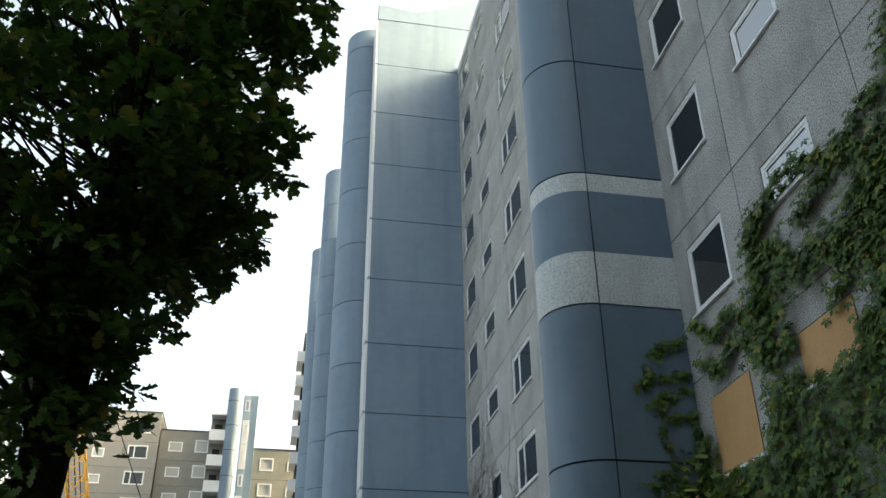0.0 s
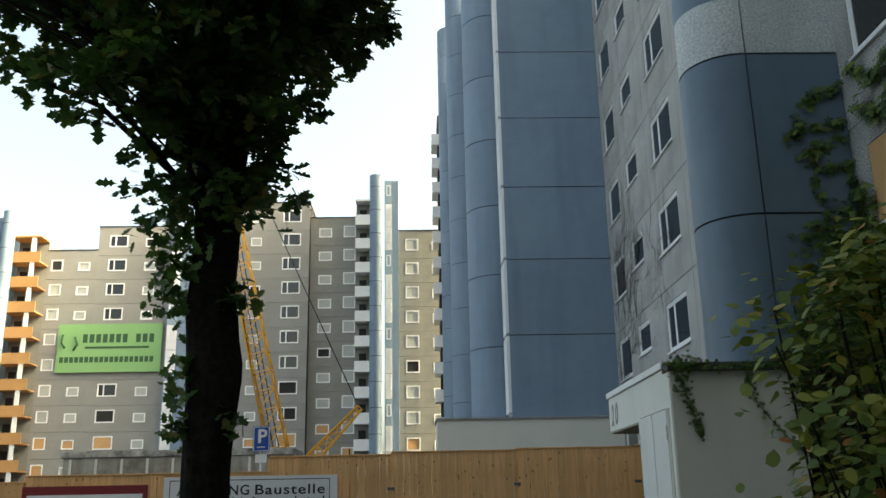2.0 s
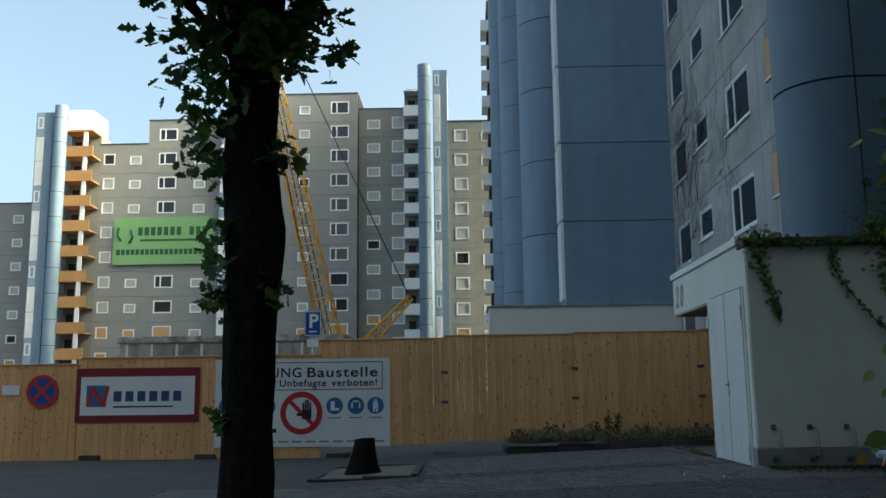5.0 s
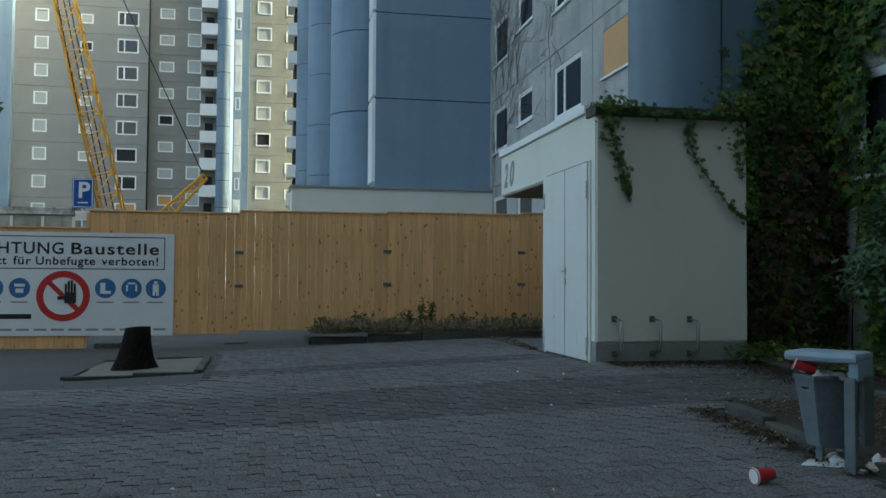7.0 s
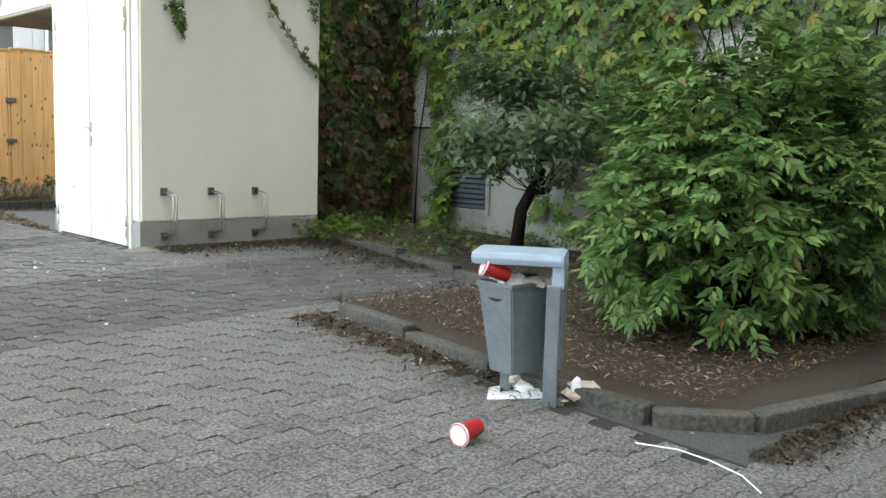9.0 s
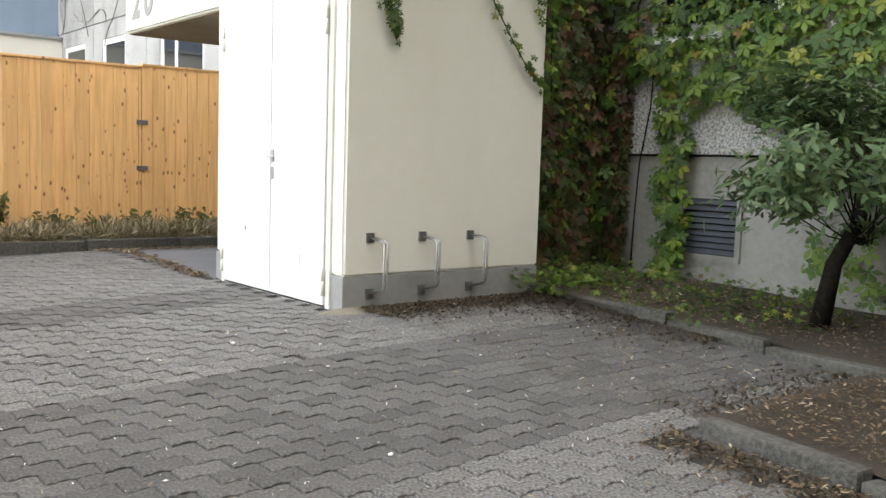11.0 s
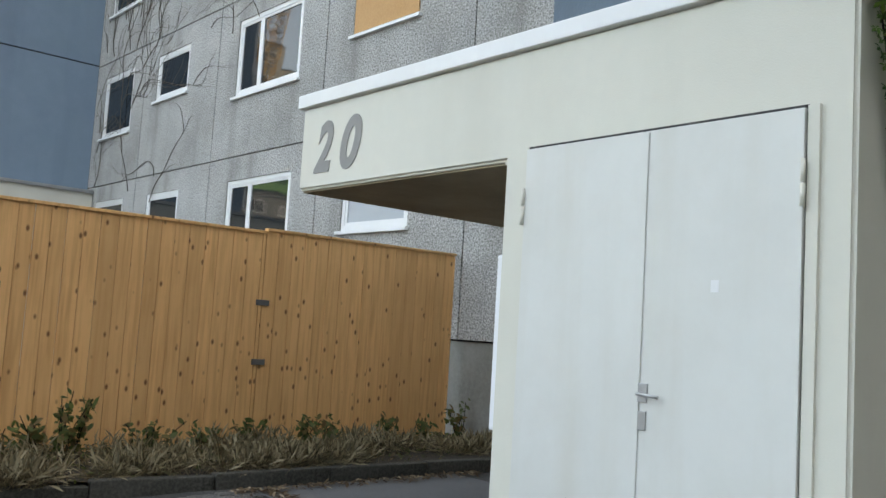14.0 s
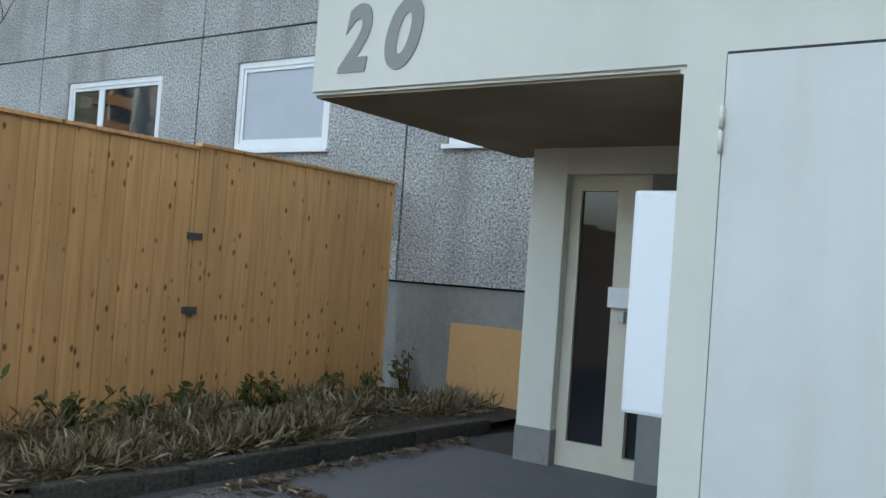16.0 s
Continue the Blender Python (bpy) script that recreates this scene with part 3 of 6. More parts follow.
def rounded_bay(x_wall, x_flat, y_front, r, y_back, z_levels, bands, top, paint):
    """A stair bay: storey-high panels, a flat one beside one with a quarter-round corner."""
    def plan(q):
        a = arc(x_flat, y_front + r, r - q, 0.9 * math.pi, 1.5 * math.pi)[:-1]
        return [(x_flat - 0.012, y_back - q), (x_flat - 0.1 + q, y_back - q)] + a

    corner = plan(0.0) + [(x_flat - 0.012, y_front)]
    if x_wall - x_flat > 0.1:
        flat = [(x_flat + 0.012, y_front), (x_wall, y_front), (x_wall, y_front + 0.3), (x_flat + 0.012, y_front + 0.3)]
    else:
        flat = None
    core = plan(0.03) + [(x_wall, y_front + 0.03), (x_wall, y_back - 0.03)]
    part("bay_core", prism(core, z_levels[0], top - 0.05), M["joint"], building)
    for z0, z1 in zip(z_levels, z_levels[1:]):
        cuts = sorted({z0 + 0.018, z1 - 0.018, *[z for band in bands for z in band if z0 + 0.05 < z < z1 - 0.05]})
        for a, b in zip(cuts, cuts[1:]):
            mid = (a + b) / 2
            white = any(lo - 0.02 < mid < hi + 0.02 for lo, hi in bands)
            mat = M["white_paint"] if white else paint
            label = "flaking white painted band" if white else "blue-grey painted concrete panel"
            part("bay_panel", rounded(prism(corner, a, b)), mat, building, label)
            if flat:
                part("bay_panel", prism(flat, a, b), mat, building, label)


near_levels = [3.38, 5.77] + [5.77 + STOREY * i for i in range(1, 10)]
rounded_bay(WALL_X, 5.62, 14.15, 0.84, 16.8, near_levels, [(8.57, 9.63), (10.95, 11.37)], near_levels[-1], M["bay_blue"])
part("bay_foot", boxes([(5.66, 14.22, -0.2, WALL_X, 16.3, 3.37)]), M["plinth"], building)

# the blue end wall and the bays behind it
for i in range(10):
    z0 = 4.39 + STOREY * i
    low = 0.11 if i == 0 else 0.0
    part("end_panel", boxes([(3.36, 32.3, z0 + 0.016 - low, WALL_X + (6 if i == 9 else 0), 32.6, z0 + STOREY - 0.016)]), M["blue"], building, "large blue-grey painted end-wall panel")
part("end_wall_core", boxes([(3.4, 32.34, 0, WALL_X + 8, 52.9, 32.5)]), M["joint"], building)
gable = bmesh.new()
gv = [gable.verts.new(p) for p in ((3.33, 32.28, 32.4), (5.2, 32.28, 32.4), (WALL_X + 8, 32.28, 32.4), (WALL_X + 8, 32.28, 37.5), (5.2, 32.28, 33.1), (3.33, 32.28, 33.3))]
gface = gable.faces.new(gv)
ext = bmesh.ops.extrude_face_region(gable, geom=[gface])
bmesh.ops.translate(gable, verts=[v for v in ext["geom"] if isinstance(v, bmesh.types.BMVert)], vec=(0, 0.4, 0))
bmesh.ops.recalc_face_normals(gable, faces=gable.faces[:])
part("parapet", gable, M["blue"], building, "sloping blue-grey roof parapet")
part("base_block", boxes([(0.72, 31.9, 0, WALL_X - 0.01, 33.9, 4.2)], 0.01), M["cream"], building, "cream rendered ground-floor block")
part("base_coping", boxes([(0.66, 31.84, 4.2, WALL_X - 0.012, 33.95, 4.27)]), M["steel"], building)


def strip_wall(y0, y1, top, x=3.36):
    """The long wall behind a bay: aggregate panels with one column of boarded windows, and a white edge strip."""
    part("side_wall", boxes([(x, y0 + 0.3, 4.2, x + 4, y1, top)]), M["concrete"], building)
    for i in range(int((top - 4.4) / STOREY)):
        z = 4.39 + i * STOREY
        part("edge_strip", boxes([(x - 0.10, y0 + 0.02, z + 0.09, x, y0 + 1.2, z + STOREY - 0.02)]), M["pvc"], building, "white metal edge strip")
        if y1 - y0 > 3:
            make_window(building, pose(x - 0.06, y1 - 1.2, z + 1.1, 0, 0, -90), 1.9, 1.3, "boarded" if i % 3 else "single")


strip_wall(32.3, 34.0, 33.0)
for yb, top in ((34.1, 33.4), (53.0, 38.0), (74.0, 43.5)):
    levels = [4.39 - 0.1 + STOREY * i for i in range(0, 30) if 4.39 + STOREY * i < top - 0.5] + [top]
    rounded_bay(3.36, 3.34, yb, 1.22, yb + 3.0, levels, [], top, M["blue"])
    strip_wall(yb + 3.0, {34.1: 53.0, 53.0: 74.0, 74.0: 92.0}[yb], top - 0.8)
for i in range(14):
    z = 3.2 + STOREY * i
    part("balcony", boxes([(1.75, 92.0, z, 3.4, 95.0, z + 1.0), (1.75, 92.0, z - 0.2, 3.4, 95.0, z)]), M["pvc"], building, "white balcony parapet")
# Solid near-black block painted as the shade inside the balconies.
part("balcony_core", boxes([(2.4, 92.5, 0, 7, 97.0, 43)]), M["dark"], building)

# ---- far apartment building across the site ----
far = thing("apartment_building", "far grey high-rise with white windows, stair towers and balconies", "building")
K = 0.941
FY = 98.9


def fx(x):
    return x * K


def fz(z):
    return (z - 1.3) * K + 1.3


def far_section(x0, x1, top, wins, mat, dy=0.0, boarded=3):
    """A stretch of far facade between x0 and x1. wins: (x offset, width, height)."""
    a, b, t = fx(x0), fx(x1), fz(top)
    n = int(t / STOREY) + 1
    u = b - a
    for s in range(n):
        z1 = t - s * STOREY - (0.55 if s else 0)
        z0 = t - (s + 1) * STOREY - 0.55
        if z1 < 0.3:
            break
        holes = [(w0 * K, 0.95, (w0 + w) * K, 0.95 + h) for w0, w, h in wins]
        part("wall_panel", panel_mesh(u, z1 - z0 - 0.03, holes, 0.3), mat, far, "", pose(a, FY + dy, z0))
        for wi, (w0, w, h) in enumerate(wins):
            low = z0 < boarded * STOREY
            dark = (s * 7 + wi * 5 + int(x0)) % 11 == 0
            far_window(pose(a + w0 * K, FY + dy, z0 + 0.95), w * K, h, "boarded" if low and (s + wi) % 3 else ("open" if dark else "blind" if w < 2 else "plain"))
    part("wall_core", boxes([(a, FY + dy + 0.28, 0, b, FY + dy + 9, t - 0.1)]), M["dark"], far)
    part("roof_edge", boxes([(a - 0.05, FY + dy - 0.06, t - 0.04, b + 0.05, FY + dy + 9, t + 0.08)]), M["joint"], far)


far_cache = {}


def far_window(m, w, h, style):
    key = (round(w, 2), h, style)
    if key not in far_cache:
        f = 0.13
        gaps = [(f, f, w * 0.33 - 0.06, h - f), (w * 0.33 + 0.06, f, w - f, h - f)] if style == "plain" and w > 1.6 else [(f, f, w - f, h - f)]
        # An open window's pane is near-black, painted as an unlit room.
        fill = {"boarded": M["osb"], "open": M["dark"], "blind": M["blind"], "plain": M["glass"]}[style]
        far_cache[key] = to_mesh("window", panel_mesh(w, h, gaps, 0.16, -0.04), M["pvc"]), to_mesh("pane", boxes([(f, 0.05, f, w - f, 0.08, h - f)]), fill)
    a, b = far_cache[key]
    win = part("window", a, None, far, "", m)
    part("pane", b, None, win)


M["blind"] = material("grey_blind", (0.42, 0.44, 0.43), 0.6, (1.0, (0.33, 0.35, 0.34), 0.5))
far_section(-62, -51.1, 25.4, [(1.5, 1.3, 1.0), (5.6, 1.3, 1.0)], M["far_concrete"], 4)
far_section(-44.0, -38.2, 31.5, [(0.4, 1.4, 1.3), (3.6, 1.4, 1.0)], M["far_concrete"])
far_section(-38.2, -29.2, 34.4, [(1.3, 2.2, 1.4), (5.6, 1.4, 1.0)], M["far_concrete"])
far_section(-26.6, -13.0, 37.3, [(2.0, 1.4, 1.3), (6.6, 1.3, 1.0), (10.4, 2.2, 1.45)], M["far_concrete"])
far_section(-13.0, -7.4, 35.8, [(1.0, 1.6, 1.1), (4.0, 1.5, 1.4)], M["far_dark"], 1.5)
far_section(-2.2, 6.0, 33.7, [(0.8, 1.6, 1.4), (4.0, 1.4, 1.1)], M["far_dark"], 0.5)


def stair_tower(x0, x1, top, round_x, round_top, dy):
    """A blue window tower and its round shaft."""
    a, b, t = fx(x0), fx(x1), fz(top)
    part("stair_tower", boxes([(a, FY + dy, 0, b, FY + dy + 5, t)]), M["blue"], far)
    for s in range(int(t / STOREY)):
        z = t - (s + 1) * STOREY
        w = (b - a) * 0.45
        part("light_panel", boxes([(a + 0.1, FY + dy - 0.06, z, a + 0.1 + w, FY + dy + 0.1, z + STOREY - 0.06)]), M["sheet_white"] if s % 3 else M["bin_lid"], far)
        far_window(pose(a + 0.2, FY + dy - 0.08, z + 0.9), w - 0.2, 1.3, "plain")
    if round_x is not None:
        c, r, rt = fx(round_x), 0.72, fz(round_top)
        part("round_shaft", rounded(prism([(c + r * math.cos(k * math.tau / 20), FY + dy - 0.3 + r * math.sin(k * math.tau / 20)) for k in range(20)], 0, rt)), M["blue"], far)
        for s in range(int(rt / STOREY)):
            part("shaft_joint", prism([(c + (r + 0.01) * math.cos(k * math.tau / 20), FY + dy - 0.3 + (r + 0.01) * math.sin(k * math.tau / 20)) for k in range(20)], rt - 1.5 - s * STOREY, rt - 1.44 - s * STOREY), M["joint"], far)


stair_tower(-3.9, -2.2, 40.0, -4.95, 40.5, 0.0)
stair_tower(-51.0, -49.0, 35.0, -47.9, 35.6, -2.0)
stair_tower(-29.2, -26.6, 34.0, None, 0, -1.0)


def balconies(x0, x1, top, mat, dy, deep=1.6):
    a, b, t = fx(x0), fx(x1), fz(top)
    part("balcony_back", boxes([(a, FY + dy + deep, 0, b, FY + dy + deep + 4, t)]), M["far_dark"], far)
    for s in range(int(t / STOREY)):
        z = t - (s + 1) * STOREY
        bal = part("balcony", boxes([(a, FY + dy, z, b, FY + dy + 0.12, z + 1.05), (a, FY + dy, z - 0.15, b, FY + dy + deep, z), (a, FY + dy + 0.12, z, a + 0.1, FY + dy + deep, z + 1.05)]), mat, far)
        part("balcony_door", boxes([(a + 0.4, FY + dy + deep - 0.06, z, a + 1.2, FY + dy + deep, z + 2.1)]), M["dark"], bal)
    part("balcony_roof", boxes([(a, FY + dy, t - 0.1, b, FY + dy + deep, t + 0.1)]), mat, far)


balconies(-7.4, -5.6, 37.3, M["pvc"], -0.6)
balconies(-47.6, -44.0, 32.6, M["orange"], -2.2, 2.2)
for s in range(11):
    z = fz(32.6) - (s + 1) * STOREY
    part("balcony_post", boxes([(fx(-45.2), FY - 2.1, z, fx(-45.2) + 0.45, FY - 1.9, z + STOREY)]), M["pvc"], far)

# green company banner hung on the far facade
banner = part("banner", boxes([(fx(-41.8), FY - 0.35, fz(16.75), fx(-29.8), FY - 0.3, fz(22.4))]), M["green"])
tagged(banner, "green advertising banner hung on the grey facade", "banner")
arc_bm = bmesh.new()
tube([(fx(-41.2), FY - 0.42, fz(21.2)), (fx(-41.3), FY - 0.42, fz(20.2)), (fx(-40.9), FY - 0.42, fz(19.6))], 0.12, 6, arc_bm)
part("emblem", arc_bm, M["banner_ink"], banner)
arc_bm = bmesh.new()
tube([(fx(-39.8), FY - 0.42, fz(20.9)), (fx(-39.5), FY - 0.42, fz(20.0)), (fx(-39.9), FY - 0.42, fz(19.3))], 0.12, 6, arc_bm)
part("emblem", arc_bm, M["banner_ink"], banner)
for i in range(11):
    if i != 7:
        part("lettering", boxes([(fx(-38.9) + i * 0.72, FY - 0.37, fz(20.2), fx(-38.9) + i * 0.72 + 0.5, FY - 0.345, fz(21.2))]), M["banner_ink"], banner)
for i in range(19):
    part("lettering", boxes([(fx(-41.4) + i * 0.54, FY - 0.37, fz(17.9), fx(-41.4) + i * 0.54 + 0.4, FY - 0.345, fz(18.55))]), M["banner_ink"], banner)
part("lettering", boxes([(fx(-38.6), FY - 0.37, fz(19.5), fx(-31.2), FY - 0.345, fz(19.75))]), M["banner_ink"], banner)
part("roof_hut", boxes([(fx(-47.4), FY - 1.5, fz(32.8), fx(-44.6), FY + 3, fz(35.4))]), M["sheet_white"], far, "white rooftop plant room")

# ---- entrance porch and store with the white steel doors ----
SX, SY0, SY1, SXE = 3.655, 13.4, 15.4, 5.52
porch = thing("entrance_porch", "cream rendered entrance porch with canopy, grey plinth and store room", "building")
shell = bmesh.new()
profile = [(SY0, 0.6), (SY1 - 0.002, 0.6), (SY1 - 0.002, 2.64), (17.6, 2.64), (17.6, 3.265), (SY0, 3.265)]
near_side = [shell.verts.new((SX, y, z)) for y, z in profile]
far_side = [shell.verts.new((SXE, y, z)) for y, z in profile]
shell.faces.new(near_side), shell.faces.new(far_side[::-1])
for k in range(6):
    shell.faces.new((near_side[k], far_side[k], far_side[(k + 1) % 6], near_side[(k + 1) % 6]))
bmesh.ops.recalc_face_normals(shell, faces=shell.faces[:])
bmesh.ops.bevel(shell, geom=[e for e in shell.edges if e.verts[0].co.x < SXE - 0.1 or e.verts[1].co.x < SXE - 0.1], offset=0.018, segments=3, affect="EDGES")
part("store_wall", shell, M["cream"], porch)
part("store_plinth", boxes([(SX - 0.004, SY0 - 0.004, -0.2, SXE + 0.004, SY1, 0.602)], 0.006), M["plinth"], porch, "grey painted plinth")
part("canopy", boxes([(SXE + 0.002, SY1, 2.64, 6.1, 17.6, 3.265)]), M["cream"], porch)
part("soffit", boxes([(SX + 0.03, SY1 + 0.01, 2.625, 6.05, 17.57, 2.638)]), M["soffit"], porch, "mottled brown soffit")
part("canopy_coping", boxes([(SX - 0.03, SY0 + 0.3, 3.27, SX + 0.25, 17.64, 3.37)], 0.006), M["pvc"], porch, "white metal roof edge")
part("store_coping", boxes([(SX - 0.03, SY0 - 0.06, 3.19, SXE + 0.06, SY0 + 0.26, 3.31)], 0.008), M["kerb"], porch, "weathered concrete coping")
part("roof_slab", boxes([(SX + 0.2, SY0 + 0.2, 3.2, SXE, 17.5, 3.29)]), M["kerb"], porch)
# porch front with the glazed door
for wall_box in ((5.61, 16.92, 0.2, 5.85, 17.2, 2.64), (5.61, SY1, 2.44, 5.85, 16.92, 2.64), (5.85, 17.0, 0.2, WALL_X, 17.2, 2.64)):
    part("porch_wall", boxes([wall_box], 0.008), M["cream"], porch)
part("porch_plinth", boxes([(5.606, 16.916, 0.1, 5.854, 17.204, 0.62)]), M["plinth"], porch)
entry = part("entry_door", boxes([(5.70, 16.84, 0.36, 5.76, 16.92, 2.44), (5.70, 16.46, 0.36, 5.76, 16.56, 2.44), (5.70, 16.56, 2.33, 5.76, 16.84, 2.44), (5.70, 16.56, 0.36, 5.76, 16.84, 0.55), (5.69, SY1, 2.33, 5.77, 16.46, 2.44), (5.68, SY1, 0.36, 5.75, 16.46, 0.5), (5.68, 16.40, 0.5, 5.75, 16.46, 2.33)]), M["frame"], porch, "beige framed entrance door with cracked glass")
part("pane", boxes([(5.73, 16.56, 0.55, 5.735, 16.84, 2.33)]), M["glass"], entry)
part("pane", boxes([(5.73, SY1, 0.5, 5.735, 16.40, 2.33)]), M["glass"], entry)
part("lock_plate", boxes([(5.63, 16.40, 1.52, 5.68, 16.56, 1.66)], 0.006), M["pvc"], entry, "white lock cover")
part("door_handle", boxes([(5.62, 16.43, 1.42, 5.68, 16.47, 1.5)], 0.006), M["steel"], entry)
# double steel door
D0, D1, DZ0, DZ1, DM = 13.60, 15.20, 0.37, 2.68, 14.41
frame_ob = part("door_frame", boxes([(SX - 0.02, D0 - 0.055, DZ0 - 0.02, SX + 0.02, D0 - 0.004, DZ1 + 0.012), (SX - 0.02, D1 + 0.004, DZ0 - 0.02, SX + 0.02, D1 + 0.055, DZ1 + 0.012), (SX - 0.012, D0, DZ0 - 0.03, SX + 0.02, D1, DZ0 - 0.008)]), M["cream"], porch)
# Thin near-black strip behind the leaves, coloured as the shade in their gap.
part("door_gap_strip", boxes([(SX - 0.008, D0 - 0.004, DZ0 - 0.008, SX - 0.0005, D1 + 0.004, DZ1 + 0.018)]), M["joint"], porch)
leaf_a = part("door", boxes([(SX - 0.034, D0 + 0.004, DZ0 + 0.012, SX - 0.001, DM - 0.003, DZ1)], 0.004), M["door_paint"], porch, "off-white painted steel door leaf")
leaf_b = part("door", boxes([(SX - 0.034, DM + 0.003, DZ0 + 0.012, SX - 0.001, D1 - 0.004, DZ1)], 0.004), M["door_paint"], porch, "off-white painted steel door leaf")
part("cover_strip", boxes([(SX - 0.043, DM - 0.03, DZ0 + 0.02, SX - 0.033, DM + 0.02, DZ1 - 0.01)], 0.002), M["door_paint"], leaf_a)
for lf, y in ((leaf_a, D0), (leaf_b, D1)):
    for z in (0.55, 2.36):
        bmh = tube([(SX - 0.045, y, z - 0.1), (SX - 0.045, y, z - 0.005)], 0.0105, 10)
        tube([(SX - 0.045, y, z + 0.005), (SX - 0.045, y, z + 0.1)], 0.0105, 10, bmh)
        part("hinge", bmh, M["cream"], lf)
hb = tube([(SX - 0.035, DM - 0.05, 1.42), (SX - 0.085, DM - 0.05, 1.42), (SX - 0.09, DM - 0.06, 1.42), (SX - 0.09, DM - 0.17, 1.415)], 0.009, 8)
part("handle", hb, M["steel"], leaf_a, "worn steel lever handle")
part("handle_plate", boxes([(SX - 0.045, DM - 0.075, 1.38, SX - 0.034, DM - 0.025, 1.47)], 0.003), M["steel"], leaf_a)
part("sticker", boxes([(SX - 0.0365, 13.98, 1.9, SX - 0.0342, 14.02, 1.955)]), M["pvc"], leaf_a, "small white sticker")
# The hole is a flat dark patch; its inner shade is in the colour.
part("drilled_hole", boxes([(SX - 0.0362, 14.79, 0.83, SX - 0.034, 14.803, 0.86)]), M["dark"], leaf_b, "small dark hole in the door leaf")
part("scuff", boxes([(SX - 0.0355, 13.93, 0.55, SX - 0.0342, 13.936, 0.72)]), M["plinth"], leaf_a, "dark vertical scratch")
part("key_plate", boxes([(SX - 0.045, DM - 0.072, 1.25, SX - 0.034, DM - 0.028, 1.34)], 0.003), M["steel"], leaf_a)
# letter box unit on the porch side
tagged(part("letter_box", boxes([(3.93, SY1, 1.08, 4.6, 15.7, 2.14)], 0.02), M["letter_white"]), "white enamelled letter box unit fixed beside the door", "letter box")


def bike_holder(x, z0=0.48, z1=0.87):
    """A wheel clip of bent round bar on two wall plates."""
    h = thing("bicycle_wheel_holder", "galvanised steel wheel clip bolted to the wall", "bike rack", "wheel clips on the store wall")
    y = SY0
    part("wall_plate", boxes([(x - 0.03, y - 0.02, z1 - 0.035, x + 0.03, y, z1 + 0.035)], 0.003), M["dark_steel"], h)
    part("wall_plate", boxes([(x - 0.03, y - 0.02, z0 - 0.04, x + 0.03, y, z0 + 0.03)], 0.003), M["dark_steel"], h)
    for dx in (0.0, 0.03):
        part("bar", tube([(x + dx, y - 0.015, z1), (x + dx + 0.015, y - 0.135, z1 - 0.015), (x + dx + 0.02, y - 0.155, z1 - 0.035), (x + dx + 0.02, y - 0.155, z0 + 0.06), (x + dx + 0.015, y - 0.135, z0 + 0.035), (x + dx, y - 0.015, z0)], 0.0075, 8), M["steel"], h)


for x in (3.87, 4.33, 4.79):
    bike_holder(x)


def text_part(name, body, size, mat, m, parent=None, extrude=0.002, bold=0.0, shear=0.0, spacing=1.0, align="LEFT", label="", width=None):
    cu = bpy.data.curves.new(name, "FONT")
    cu.body, cu.size, cu.extrude, cu.offset, cu.shear, cu.space_character, cu.align_x = body, size, extrude, bold, shear, spacing, align
    tmp = bpy.data.objects.new(name, cu)
    me = bpy.data.meshes.new_from_object(tmp)
    bpy.data.objects.remove(tmp)
    if width:
        co = np.zeros(len(me.vertices) * 3)
        me.vertices.foreach_get("co", co)
        co = co.reshape(-1, 3)
        co[:, 0] = (co[:, 0] - co[:, 0].min()) * width / max(np.ptp(co[:, 0]), 1e-6)
        me.vertices.foreach_set("co", co.ravel())
    me.materials.clear()
    me.materials.append(mat)
    ob = new(name, me)
    if parent is not None:
        ob.parent = parent
    ob.matrix_basis = m
    return tagged(ob, label)


number = thing("house_number", "grey painted numerals 20 on the canopy edge", "house number")
for digit, y0, y1 in (("2", 17.40, 17.17), ("0", 17.07, 16.82)):
    text_part("numeral", digit, 0.5, M["grey_letter"], pose(SX - 0.004, y0, 2.77, 90, 0, -90), number, 0.002, 0.018, 0.25, width=y0 - y1)

# ---- timber hoarding with its signs ----
FEN = 19.61
fence = thing("hoarding", "site hoarding of vertical spruce boards", "fence")
rng = np.random.default_rng(5)
board_cache = {}


def board(x0, w, z0, z1):
    key = (round(w, 3), round(z1 - z0, 2))
    if key not in board_cache:
        board_cache[key] = to_mesh("board", boxes([(0, 0, 0, key[0] - 0.006, 0.022, key[1])], 0.002), M["wood"])
    part("board", board_cache[key], None, fence, "", pose(x0, FEN + rng.uniform(0, 0.009), z0, 0, rng.uniform(-0.03, 0.03), 0))


def fence_run(x0, x1, z0, z1):
    x = x0
    while x < x1 - 0.02:
        w = min([0.145, 0.13, 0.16][int(rng.integers(3))], x1 - x)
        board(x, round(w, 3), z0, z1)
        x += w
    part("top_rail", boxes([(x0, FEN - 0.015, z1 + 0.002, x1, FEN + 0.06, z1 + 0.03)], 0.003), M["wood"], fence)
    part("back_rail", boxes([(x0, FEN + 0.03, z0 + 0.4, x1, FEN + 0.08, z0 + 0.5), (x0, FEN + 0.03, z1 - 0.5, x1, FEN + 0.08, z1 - 0.4)]), M["wood"], fence)


for x0, x1, z0, z1 in ((-2.93, -0.47, 0.36, 2.42), (-0.47, 2.10, 0.42, 2.47), (2.10, 4.575, 0.44, 2.5), (4.575, 7.1, 0.45, 2.53), (-7.8, -2.93, 0.1, 2.12), (-16.0, -7.8, 0.05, 2.0)):
    fence_run(x0 + 0.002, x1 - 0.002, z0, z1)
    part("post", boxes([(x0 - 0.05, FEN + 0.032, z0 - 0.05, x0 + 0.05, FEN + 0.11, z1 - 0.02)]), M["wood"], fence)
